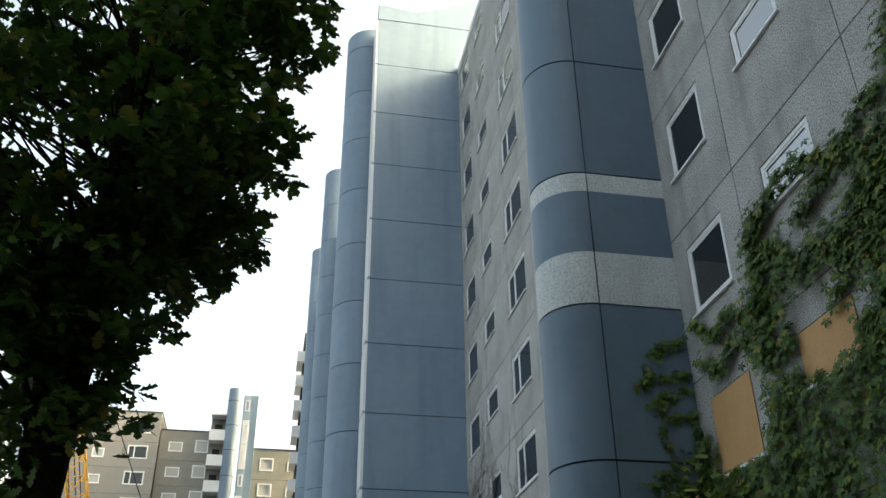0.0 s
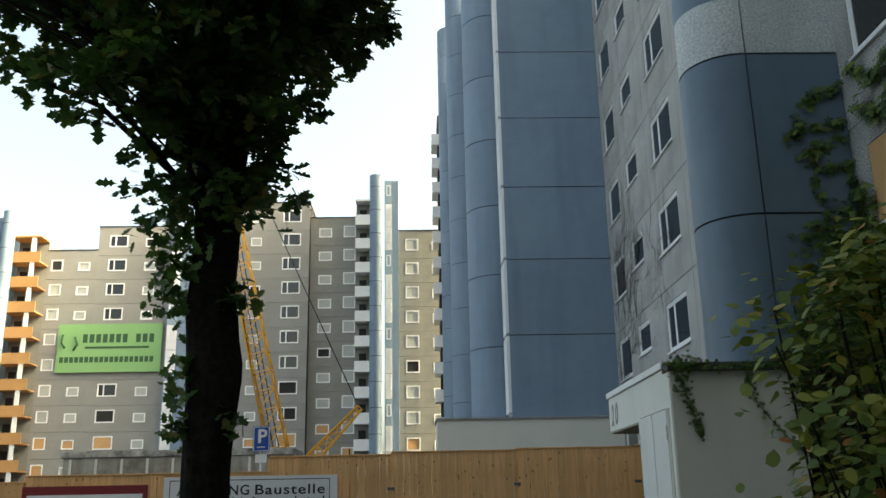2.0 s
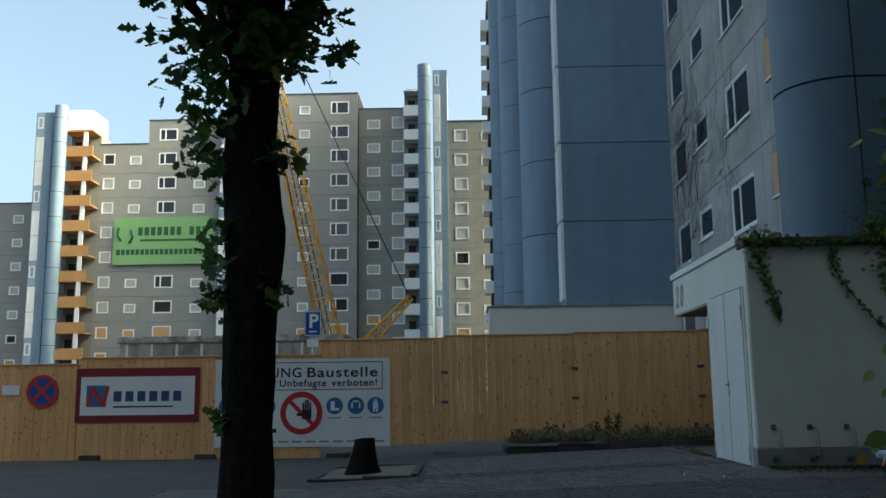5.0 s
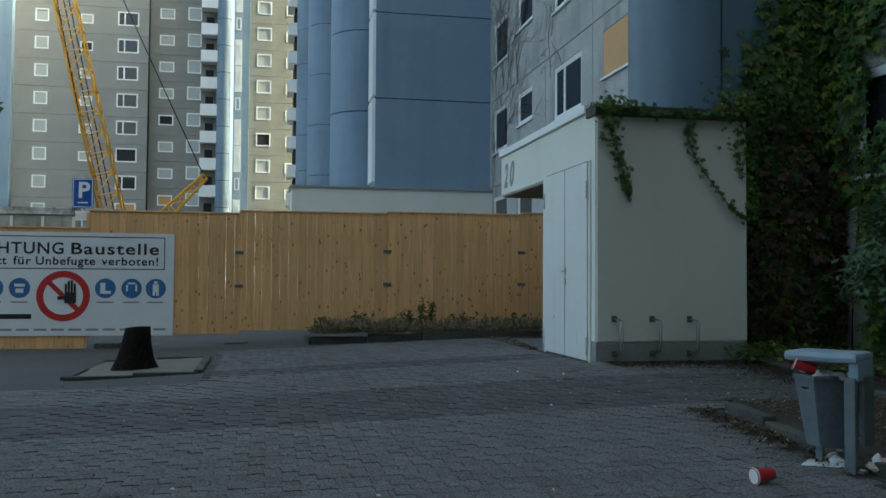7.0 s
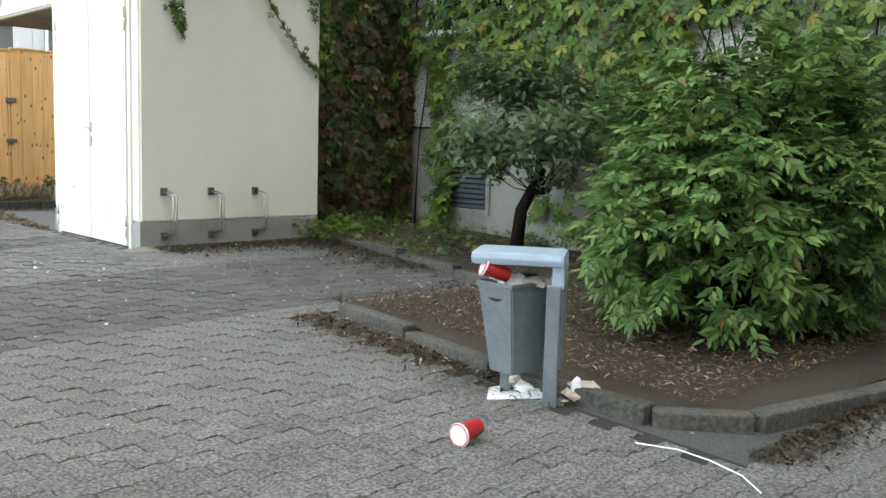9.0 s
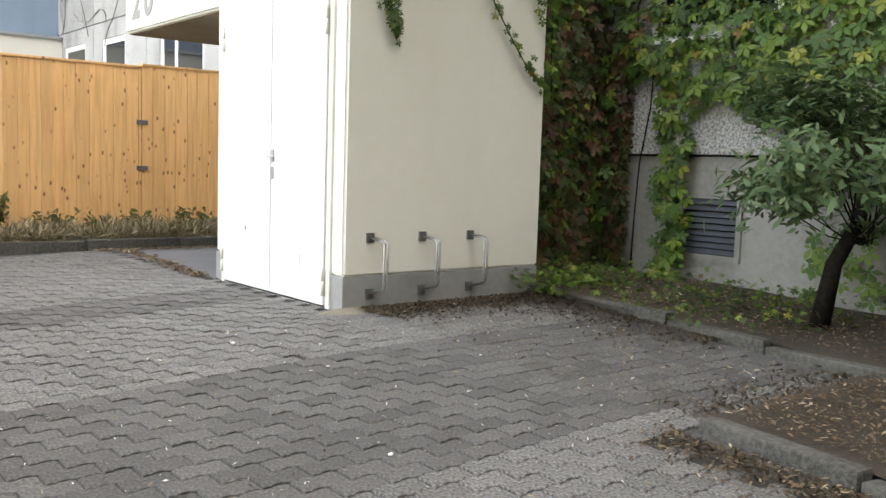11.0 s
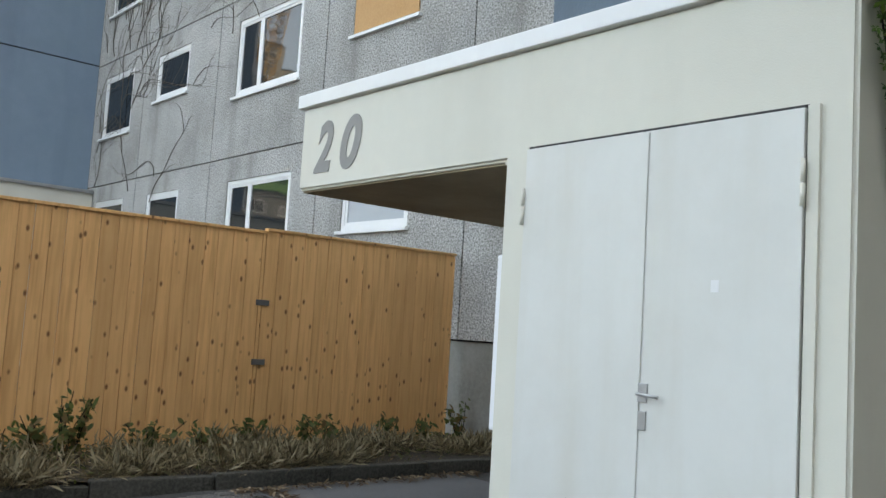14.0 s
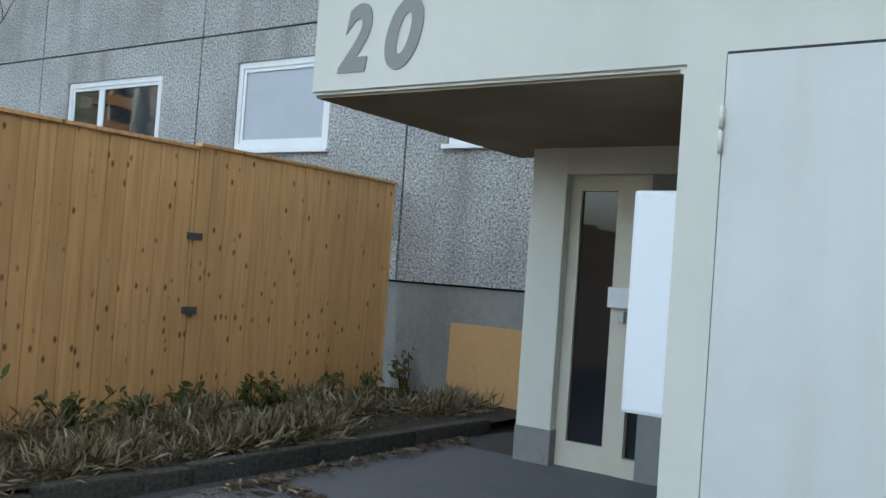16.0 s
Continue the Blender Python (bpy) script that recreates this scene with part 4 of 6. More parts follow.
for x, zt in ((-0.47, 2.4), (2.10, 2.45), (4.575, 2.46)):
    for z in (zt - 0.64, zt - 1.22):
        part("clip", boxes([(x - 0.07, FEN - 0.022, z - 0.028, x + 0.07, FEN - 0.002, z + 0.028)], 0.003), M["dark_steel"], fence, "dark steel joining plate")
for x in (-7.5, -5.2, -2.6, -0.5):
    tagged(part("concrete_block", boxes([(x - 0.2, FEN - 0.1, -0.05, x + 0.2, FEN + 0.5, 0.22)], 0.02), M["kerb"]), "dark concrete block weighing down the hoarding", "block")


def disc(x, z, r, y0, y1, sides=32):
    bm = prism([(r * math.cos(k * math.tau / sides), r * math.sin(k * math.tau / sides)) for k in range(sides)], 0, y1 - y0)
    bmesh.ops.transform(bm, matrix=pose(x, y1, z, 90), verts=bm.verts)
    return bm


def ring(x, z, r0, r1, y, depth=0.004, sides=40):
    bm = bmesh.new()
    loops = []
    for r, yy in ((r0, y), (r1, y), (r1, y - depth), (r0, y - depth)):
        loops.append([bm.verts.new((x + r * math.cos(k * math.tau / sides), yy, z + r * math.sin(k * math.tau / sides))) for k in range(sides)])
    for a, b in zip(loops, loops[1:] + loops[:1]):
        for k in range(sides):
            bm.faces.new((a[k], b[k], b[(k + 1) % sides], a[(k + 1) % sides]))
    bmesh.ops.recalc_face_normals(bm, faces=bm.faces[:])
    return bm


# warning sign
SL, SR, SB, ST = -5.04, -1.55, 0.34, 2.06
sign = thing("warning_sign", "white construction-site warning tarpaulin with prohibition and mandatory symbols", "sign")
YS = FEN - 0.012
part("sheet", boxes([(SL, YS - 0.006, SB, SR, YS, ST)], 0.002), M["sheet_white"], sign)
part("text_border", boxes([(SL + 0.12, YS - 0.009, 1.445, SR - 0.15, YS - 0.006, 1.46), (SL + 0.12, YS - 0.009, 1.98, SR - 0.15, YS - 0.006, 1.995), (SL + 0.12, YS - 0.009, 1.46, SL + 0.135, YS - 0.006, 1.98), (SR - 0.165, YS - 0.009, 1.46, SR - 0.15, YS - 0.006, 1.98)]), M["black"], sign)
text_part("headline", "ACHTUNG", 0.27, M["black"], pose(SL + 0.27, YS - 0.0095, 1.7, 90), sign, 0.0012, 0.004, width=1.45, spacing=1.12)
text_part("headline", "Baustelle", 0.27, M["black"], pose(-3.2, YS - 0.0095, 1.7, 90), sign, 0.0012, 0.004, width=1.4, spacing=1.12)
for word, xa, xb in (("Zutritt", SL + 0.27, -4.2), ("f\u00fcr", -4.1, -3.82), ("Unbefugte", -3.75, -2.82), ("verboten!", -2.72, -1.81)):
    text_part("line", word, 0.19, M["black"], pose(xa, YS - 0.0095, 1.52, 90), sign, 0.0012, 0.003, width=xb - xa, spacing=1.12)
CX, CZ = -3.31, 1.0
part("prohibition_disc", disc(CX, CZ, 0.44, YS - 0.009, YS - 0.006), M["pvc"], sign)
part("prohibition_ring", ring(CX, CZ, 0.31, 0.42, YS - 0.009), M["red"], sign)
bar_bm = boxes([(-0.34, -0.004, -0.04, 0.34, 0, 0.04)])
bmesh.ops.transform(bar_bm, matrix=pose(CX, YS - 0.0095, CZ, 0, 45, 0), verts=bar_bm.verts)
part("prohibition_bar", bar_bm, M["red"], sign)
palm = [(CX + 0.02, YS - 0.018, CZ - 0.12, CX + 0.2, YS - 0.014, CZ + 0.06)] + [(CX + 0.022 + i * 0.046, YS - 0.018, CZ + 0.06, CX + 0.056 + i * 0.046, YS - 0.014, CZ + h) for i, h in enumerate((0.2, 0.25, 0.26, 0.2))] + [(CX - 0.09, YS - 0.018, CZ - 0.06, CX + 0.02, YS - 0.014, CZ - 0.005)]
part("stop_symbol", boxes(palm), M["black"], sign)
for x in (-4.8, -4.4, -3.99, -2.65, -2.23, -1.84):
    d = part("mandatory_disc", disc(x, 1.13, 0.165, YS - 0.009, YS - 0.006), M["light_blue"], sign)
    if x > -2.0:
        shape = [(x - 0.05, 1.06, x + 0.05, 1.2), (x - 0.05, 1.01, x - 0.01, 1.06), (x + 0.01, 1.01, x + 0.05, 1.06), (x - 0.03, 1.21, x + 0.03, 1.25)]
    elif x > -2.4:
        shape = [(x - 0.09, 1.08, x - 0.06, 1.19), (x + 0.06, 1.08, x + 0.09, 1.19), (x - 0.06, 1.2, x + 0.06, 1.23)]
    elif x > -3.0:
        shape = [(x - 0.08, 1.04, x, 1.22), (x, 1.04, x + 0.09, 1.09)]
    else:
        shape = [(x - 0.08, 1.15, x + 0.08, 1.2), (x - 0.06, 1.05, x + 0.06, 1.12)]
    part("symbol", boxes([(a, YS - 0.013, b, c, YS - 0.009, e) for a, b, c, e in shape]), M["pvc"], d)
    part("caption_bar", boxes([(x - 0.13, YS - 0.008, 0.885, x + 0.13, YS - 0.006, 0.91)]), M["grey_letter"], sign)
part("caption_bar", boxes([(-4.75, YS - 0.008, 0.62, -3.8, YS - 0.006, 0.7)]), M["black"], sign)
part("caption_bar", boxes([(SL + 0.2 + i * 0.27, YS - 0.008, 0.425, SL + 0.4 + i * 0.27, YS - 0.006, 0.46) for i in range(12)]), M["grey_letter"], sign)

# company banner: plain shapes stand for its lettering
ban = thing("company_banner", "white company banner with dark red border and blue-grey lettering bars", "banner", m=pose(-0.08, 0, 0.065))
part("border", boxes([(-7.77, YS - 0.004, 0.79, -5.27, YS, 1.86)], 0.002), M["dark_red"], ban)
part("sheet", boxes([(-7.67, YS - 0.008, 0.93, -5.37, YS - 0.004, 1.69)]), M["sheet_white"], ban)
part("emblem", boxes([(-7.55, YS - 0.011, 1.1, -7.15, YS - 0.008, 1.52)]), M["light_blue"], ban)
for shift, lean in ((-0.14, 12), (0.0, -32), (0.16, 12)):
    em = boxes([(-0.035, -0.003, -0.2, 0.035, 0, 0.2)])
    bmesh.ops.transform(em, matrix=pose(-7.32 + shift, YS - (0.0115 if lean > 0 else 0.015), 1.31, 0, lean, 0), verts=em.verts)
    part("emblem", em, M["red"], ban)
for k in range(6):
    letter = boxes([(0, -0.003, 0, 0.16, 0, 0.2), (0.04, -0.006, 0.06, 0.12, -0.003, 0.08)])
    part("lettering", letter, M["banner_blue"], ban, "", pose(-7.0 + k * 0.24, YS - 0.008, 1.2))
part("lettering", boxes([(-7.0, YS - 0.011, 1.08, -5.8, YS - 0.008, 1.11)]), M["black"], ban)

# round no-stopping sign and two notices
stop = thing("no_stopping_sign", "round blue no-stopping sign with red ring and cross", "sign")
part("disc", disc(-8.53, 1.48, 0.33, YS - 0.006, YS), M["blue_sign"], stop)
part("ring", ring(-8.53, 1.48, 0.26, 0.325, YS - 0.007), M["red"], stop)
for ang in (45, -45):
    cb = boxes([(-0.27, -0.003, -0.035, 0.27, 0, 0.035)])
    bmesh.ops.transform(cb, matrix=pose(-8.53, YS - (0.0085 if ang > 0 else 0.0115), 1.48, 0, ang, 0), verts=cb.verts)
    part("cross_bar", cb, M["red"], stop)
nt = tagged(part("notice", boxes([(-9.98, YS - 0.006, 1.34, -9.57, YS, 1.6)]), M["yellow"]), "yellow paper notice fixed to the hoarding", "notice")
part("text_bar", boxes([(-9.93, YS - 0.009, z, -9.62, YS - 0.006, z + 0.02) for z in (1.4, 1.46, 1.53)]), M["black"], nt)
tagged(part("notice", boxes([(-9.35, YS - 0.006, 1.42, -9.0, YS, 1.61)]), M["sheet_white"]), "white paper notice fixed to the hoarding", "notice")

# ---- behind the hoarding: parking sign, container, crane ----
park = thing("parking_sign", "blue square parking sign with white P on a steel post", "sign")
part("post", tube([(-3.78, 23.5, -0.1), (-3.78, 23.5, 3.4)], 0.03, 10), M["steel"], park)
part("plate", boxes([(-3.99, 23.45, 2.76, -3.57, 23.465, 3.38)], 0.004), M["blue_sign"], park)
part("border", boxes([(-3.975, 23.446, 2.775, -3.585, 23.449, 2.79), (-3.975, 23.446, 3.35, -3.585, 23.449, 3.365), (-3.975, 23.446, 2.79, -3.96, 23.449, 3.35), (-3.6, 23.446, 2.79, -3.585, 23.449, 3.35)]), M["pvc"], park)
text_part("letter", "P", 0.46, M["pvc"], pose(-3.88, 23.444, 2.98, 90), park, 0.002, 0.012)
part("arrow", boxes([(-3.88, 23.444, 2.86, -3.68, 23.448, 2.885)]), M["pvc"], park)
part("plate", boxes([(-3.92, 23.45, 2.5, -3.64, 23.465, 2.7)], 0.004), M["pvc"], park, "small white plate below")

cont = thing("site_container", "cream site container with a rusty top edge", "container")
part("wall", boxes([(-11.1, 30.0, 0.02, -4.0, 32.4, 3.05)], 0.02), M["container_paint"], cont)
part("roof_edge", boxes([(-11.2, 29.95, 3.05, -3.9, 32.5, 3.25)], 0.01), M["rust"], cont)
for i in range(9):
    part("rib", boxes([(-10.9 + i * 0.8, 29.97, 0.2, -10.82 + i * 0.8, 30.0, 3.0)]), M["cream"], cont)


def lattice(parent, p0, p1, w0, w1, n):
    """A lattice boom: four chords and zigzag braces from p0 to p1."""
    a, b = Vector(p0), Vector(p1)
    d = (b - a).normalized()
    s = d.cross(Vector((0, 1, 0))).normalized()
    u = s.cross(d)
    corner = lambda t, i: a.lerp(b, t) + (s * (1 if i in (0, 1) else -1) + u * (1 if i in (0, 3) else -1)) * (w0 + (w1 - w0) * t) / 2
    for i in range(4):
        part("chord", tube([corner(0, i), corner(1, i)], 0.055, 6), M["crane"], parent)
    for i in range(4):
        bm = bmesh.new()
        for k in range(n):
            tube([corner(k / n, i), corner((k + 1) / n, (i + 1) % 4)], 0.035, 5, bm)
            tube([corner((k + 1) / n, (i + 1) % 4), corner((k + 1) / n, i)], 0.035, 5, bm)
        tagged(part("lacing", bm, M["crane"], parent), kind="stuff")


crane = thing("crawler_crane", "yellow lattice-boom crane with steel cables", "crane")
lattice(crane, (-8.2, 60, 1.5), (-15.6, 60, 33), 1.3, 1.0, 26)
lattice(crane, (-8.2, 60.3, 3.0), (-3.77, 60, 7.6), 0.9, 0.35, 7)
part("machine_body", boxes([(-10.5, 58.5, 0.9, -6.0, 61.5, 3.2)], 0.1), M["crane"], crane)
part("crawler_track", boxes([(-11.0, 58.0, 0.0, -5.5, 58.8, 0.95)], 0.2), M["dark"], crane)
part("crawler_track", boxes([(-11.0, 61.2, 0.0, -5.5, 62.0, 0.95)], 0.2), M["dark"], crane)
for q0, q1 in (((-15.6, 60, 33), (-3.8, 60, 7.5)), ((-15.5, 59.7, 32.8), (-9.4, 59.7, 3.0)), ((-15.4, 60.2, 32.8), (-8.9, 60.2, 3.0)), ((-14.3, 60, 29), (-8.5, 60, 3.0))):
    part("cable", tube([q0, q1], 0.035, 5), M["dark"], crane)
tagged(part("site_lamp_post", tube([(-5.2, 70, 0), (-5.2, 70, 5.6)], 0.06, 8), M["dark"]), "dark thin site post", "post")

# ---- tree beside the path ----
TX, TY = -1.14, 6.4
tree = thing("oak_tree", "dark-barked oak with dense lobed leaves and shoots on the trunk", "tree", m=Matrix.Translation((0, 1.6, 1.4)) @ Matrix.Scale(1.5, 4) @ Matrix.Translation((0, -1.6, -1.4)))
rng = np.random.default_rng(11)
trunk_pts = [(TX - 0.02, TY, -0.1), (TX - 0.01, TY, 0.5), (TX, TY, 1.2), (TX, TY, 1.9), (TX + 0.005, TY, 2.25), (TX - 0.02, TY + 0.02, 2.7), (TX - 0.01, TY + 0.05, 3.4), (TX + 0.1, TY + 0.1, 4.3), (TX + 0.1, TY + 0.2, 6.2), (TX, TY + 0.3, 8.0)]
trunk_r = [0.21, 0.155, 0.14, 0.14, 0.165, 0.135, 0.14, 0.1, 0.07, 0.03]
tb = tube(trunk_pts, trunk_r, 24)
bmesh.ops.subdivide_edges(tb, edges=tb.edges[:], cuts=2, use_grid_fill=True)
for v in tb.verts:
    v.co += Vector((noise.noise(v.co * 3.1), noise.noise(v.co * 3.1 + Vector((7, 3, 1))), 0)) * 0.025
    ridge = Vector((v.co.x * 26, v.co.y * 26, v.co.z * 4))
    v.co += Vector((noise.noise(ridge), noise.noise(ridge + Vector((2, 8, 4))), 0)) * 0.018
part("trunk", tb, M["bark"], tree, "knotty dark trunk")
limbs = [[(TX, TY, 3.15), (TX - 0.28, TY + 0.02, 3.75), (TX - 0.5, TY + 0.1, 4.4), (TX - 0.95, TY + 0.2, 5.6)],
         [(TX, TY, 3.5), (TX - 0.5, TY - 0.3, 4.1), (TX - 1.2, TY - 0.6, 4.5), (TX - 1.9, TY - 0.7, 4.8)],
         [(TX + 0.08, TY + 0.05, 4.0), (TX + 0.45, TY + 0.2, 4.7), (TX + 0.9, TY + 0.2, 5.3)],
         [(TX, TY + 0.05, 3.8), (TX + 0.2, TY - 0.6, 4.6), (TX + 0.25, TY - 1.2, 5.4)],
         [(TX, TY + 0.05, 3.8), (TX - 0.3, TY + 0.8, 4.8), (TX - 0.4, TY + 1.5, 5.5)]]
for pts in limbs:
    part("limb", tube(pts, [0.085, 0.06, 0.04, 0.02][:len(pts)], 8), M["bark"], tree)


def crown_reach(az, z):
    """How far the crown reaches: little on the yard's side low down, wide above and on the other side."""
    right = np.interp(z, [3.3, 3.5, 3.8, 4.2, 4.5, 4.9, 5.4, 7.0, 9.0], [0.02, 0.08, 0.1, 0.12, 0.26, 1.2, 0.9, 1.3, 1.2])
    wide = np.interp(z, [3.5, 3.8, 4.2, 5.2, 7.0, 9.0], [0.5, 1.3, 1.7, 2.3, 2.5, 1.2])
    c = (0.5 + 0.5 * math.cos(az + 0.05)) ** 0.6
    return right * c + wide * (1 - c)


pos, out_dir = [], []
for i in range(335):
    z = 3.7 + 5.1 * rng.random() ** 1.15
    az = rng.uniform(0, math.tau)
    if z < 4.5 and math.sin(az) > 0.1:
        z += 1.0
    reach = crown_reach(az, z) * rng.uniform(0.25, 1.0) ** 0.55
    if i >= 315:
        z, reach = rng.uniform(3.3, 4.1), rng.uniform(0.12, 0.25) if math.cos(az) > 0 else rng.uniform(0.15, 0.32)
    tip = Vector((TX + math.cos(az) * reach, TY + math.sin(az) * reach, z))
    h0 = max(2.6, z - 0.5 * reach - 0.3)
    t = np.interp(h0, [p[2] for p in trunk_pts], range(len(trunk_pts)))
    base = Vector(trunk_pts[min(int(t), len(trunk_pts) - 2)]).lerp(Vector(trunk_pts[min(int(t) + 1, len(trunk_pts) - 1)]), t - int(t))
    midp = base.lerp(tip, 0.55) + Vector((rng.normal(0, 0.08), rng.normal(0, 0.08), rng.uniform(0.0, 0.2)))
    thick = 0.03 if i % 6 == 0 else 0.011
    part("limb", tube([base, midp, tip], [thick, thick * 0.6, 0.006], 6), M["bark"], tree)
    # sprays: leaves radiate from the ends of short twigs
    for k in range(7 if i < 315 else 4):
        c = np.array(tip) + rng.normal(0, 1, 3) * (0.19, 0.19, 0.11)
        d = rng.normal(0, 1, (13, 3)) * (1, 1, 0.45) + (0.5 * math.cos(az), 0.5 * math.sin(az), -0.25)
        d /= np.linalg.norm(d, axis=1, keepdims=True)
        pos.append(c + d * rng.uniform(0.03, 0.1, (13, 1)))
        out_dir.append(d)
pos, out_dir = np.concatenate(pos), np.concatenate(out_dir)
up = np.tile((0, 0, 1.0), (len(pos), 1)) + rng.normal(0, 0.35, pos.shape)
ax = np.cross(out_dir, up)
ax /= np.linalg.norm(ax, axis=1, keepdims=True)
scatter("crown", M["oak_leaf"], (pos, ax, out_dir, rng.uniform(0.08, 0.135, len(pos))), OAK, tree, "dense green lobed leaves", "stuff")
sp = []
for z, dx, rad, cnt in ((2.84, -0.34, 0.14, 70), (2.6, -0.32, 0.12, 50), (3.05, -0.4, 0.15, 70), (3.3, 0.35, 0.15, 70), (2.63, 0.25, 0.08, 34), (2.05, -0.22, 0.07, 26), (1.88, -0.21, 0.08, 34), (1.9, 0.2, 0.06, 22), (2.2, -0.24, 0.07, 20), (1.24, -0.17, 0.04, 12), (3.3, -0.5, 0.16, 70), (3.2, 0.0, 0.2, 60)):
    dx *= 0.7
    c = np.array([TX + dx, TY - 0.08, z])
    sp.append(c + rng.normal(0, rad * 0.7, (cnt, 3)))
    part("shoot", tube([(TX + dx * 0.4, TY, z - 0.06), tuple(c)], [0.012, 0.004], 5), M["bark"], tree)
sp = np.concatenate(sp)
ax, ay = axes_about(np.tile((0, -0.6, 0.8), (len(sp), 1)), 0.8, rng)
scatter("shoot_leaves", M["oak_leaf"], (sp, ax, ay, rng.uniform(0.07, 0.12, len(sp))), OAK, tree, "", "stuff")

# ---- foliage ----
def shrub(name, label, category, base, clumps, leaves, size, mat, shape, spread, stems=7, seed=1, lean=(0, -0.3, 0.9), stem_r=0.02, twist=0.45):
    """A shrub: stems from the base to each clump centre, leaves thick about them. clumps: array of centres."""
    r = np.random.default_rng(seed)
    t = thing(name, label, category)
    b = Vector(base)
    for k, c in enumerate(clumps):
        c = Vector(c)
        m1 = b.lerp(c, 0.5) + Vector(r.normal(0, 0.08, 3))
        part("stem", tube([b + Vector((r.normal(0, 0.06), r.normal(0, 0.06), 0)), m1, c], [stem_r, stem_r * 0.6, 0.005], 6), M["bark"], t)
    c = np.asarray(clumps, float)
    pos = c[r.integers(len(c), size=leaves)] + r.normal(0, 1, (leaves, 3)) * np.asarray(spread)
    pos = pos[pos[:, 2] > base[2] + 0.06]
    out = pos - c.mean(axis=0)
    out[:, 2] += 0.6
    out /= np.linalg.norm(out, axis=1, keepdims=True)
    ax, ay = axes_about(out * 0.7 + np.asarray(lean) * 0.6, twist, r)
    scatter("leaves", mat, (pos, ax, ay, r.uniform(size[0], size[1], len(pos))), shape, t, "", "stuff")
    return t


def blob(n, c, rad, seed, low=0.0):
    r = np.random.default_rng(seed)
    p = r.normal(0, 1, (n, 3))
    p /= np.linalg.norm(p, axis=1, keepdims=True)
    p *= r.uniform(0.35, 1.0, (n, 1)) ** 0.5
    p = p * np.asarray(rad) + np.asarray(c)
    return p[p[:, 2] > low]


def compound_bush(label, base, clumps, per_clump, size, seed):
    """A bush whose leaves are fans of leaflets along a stalk, hanging outwards from each shoot."""
    r = np.random.default_rng(seed)
    t = thing("elder_bush", label, "bush")
    b, mid = Vector(base), np.mean(clumps, axis=0)
    pos, tips, ups = [], [], []
    for c in clumps:
        part("stem", tube([b + Vector((r.normal(0, 0.08), r.normal(0, 0.08), 0)), b.lerp(Vector(c), 0.5) + Vector(r.normal(0, 0.08, 3)), Vector(c)], [0.013, 0.009, 0.004], 6), M["bark"], t)
        away = c - mid
        away[2] += 0.25
        away /= np.linalg.norm(away) + 1e-6
        for k in range(per_clump):
            d = away * 0.8 + r.normal(0, 0.75, 3)
            d[2] *= 0.6
            d /= np.linalg.norm(d)
            d[2] -= 0.25
            start = c + r.normal(0, 0.07, 3)
            upw = np.array((0, 0, 1.0)) + away * 0.5 + r.normal(0, 0.2, 3)
            side = np.cross(d, upw)
            side /= np.linalg.norm(side)
            nrm = np.cross(side, d)
            s0 = r.uniform(*size)
            for f, sg in ((0.8, 1), (0.8, -1), (1.4, 1), (1.4, -1), (2.0, 1), (2.0, -1), (2.5, 0)):
                tip = d * (1.0 if sg == 0 else 0.55) + side * sg * 0.85 + r.normal(0, 0.08, 3) - np.array((0, 0, 0.12))
                tip /= np.linalg.norm(tip)
                pos.append(start + d * s0 * f * 0.62 + tip * s0 * 0.5)
                tips.append(tip)
                ups.append(nrm + r.normal(0, 0.15, 3))
    pos, tips, ups = np.array(pos), np.array(tips), np.array(ups)
    keep = (pos[:, 2] > base[2] + 0.08) & (pos[:, 0] < WALL_X - 0.05)
    pos, tips, ups = pos[keep], tips[keep], ups[keep]
    ax = np.cross(tips, ups)
    ax /= np.linalg.norm(ax, axis=1, keepdims=True)
    scatter("leaves", M["bush_leaf"], (pos, ax, tips, r.uniform(size[0], size[1], len(pos))), ELDER_NARROW, t, "", "stuff")


compound_bush("large dense green elder bush beside the litter bin", (5.55, 8.7, ground_z(5, 8.7)), np.concatenate([blob(130, (5.55, 8.72, 1.0), (1.22, 0.84, 0.88), 3, 0.3), blob(60, (5.75, 8.8, 1.4), (1.2, 0.8, 0.78), 5, 0.5)]), 27, (0.06, 0.1), 4)
shrub("maple_sapling", "young maple with yellowing leaves beside the path", "sapling", (2.6, 5.3, 0.08), blob(46, (2.4, 5.3, 1.7), (0.62, 0.45, 1.3), 8, 0.5), 1900, (0.06, 0.105), M["sapling_leaf"], ROUND, 0.13, seed=9, lean=(-0.2, -0.4, 0.8), stem_r=0.014)
crooked = shrub("crooked_shrub", "crooked grey-leaved shrub in front of the ivy wall", "bush", (6.27, 11.1, 0.95), blob(20, (6.1, 11.15, 1.6), (0.7, 0.8, 0.65), 12, 0.7), 4600, (0.07, 0.125), M["shrub_leaf"], LANCE, 0.11, seed=13, stem_r=0.007)
part("trunk", tube([(6.25, 11.35, 0.35), (6.2, 11.25, 0.8), (6.3, 11.15, 1.1), (6.25, 11.0, 1.7)], [0.07, 0.055, 0.045, 0.02], 10), M["bark"], crooked)


BARE = [(12.1, 5.35, 13.55, 6.9), (9.62, 5.95, 10.9, 6.9), (12.5, 3.15, 13.3, 4.0), (9.45, 1.7, 10.1, 2.45)]


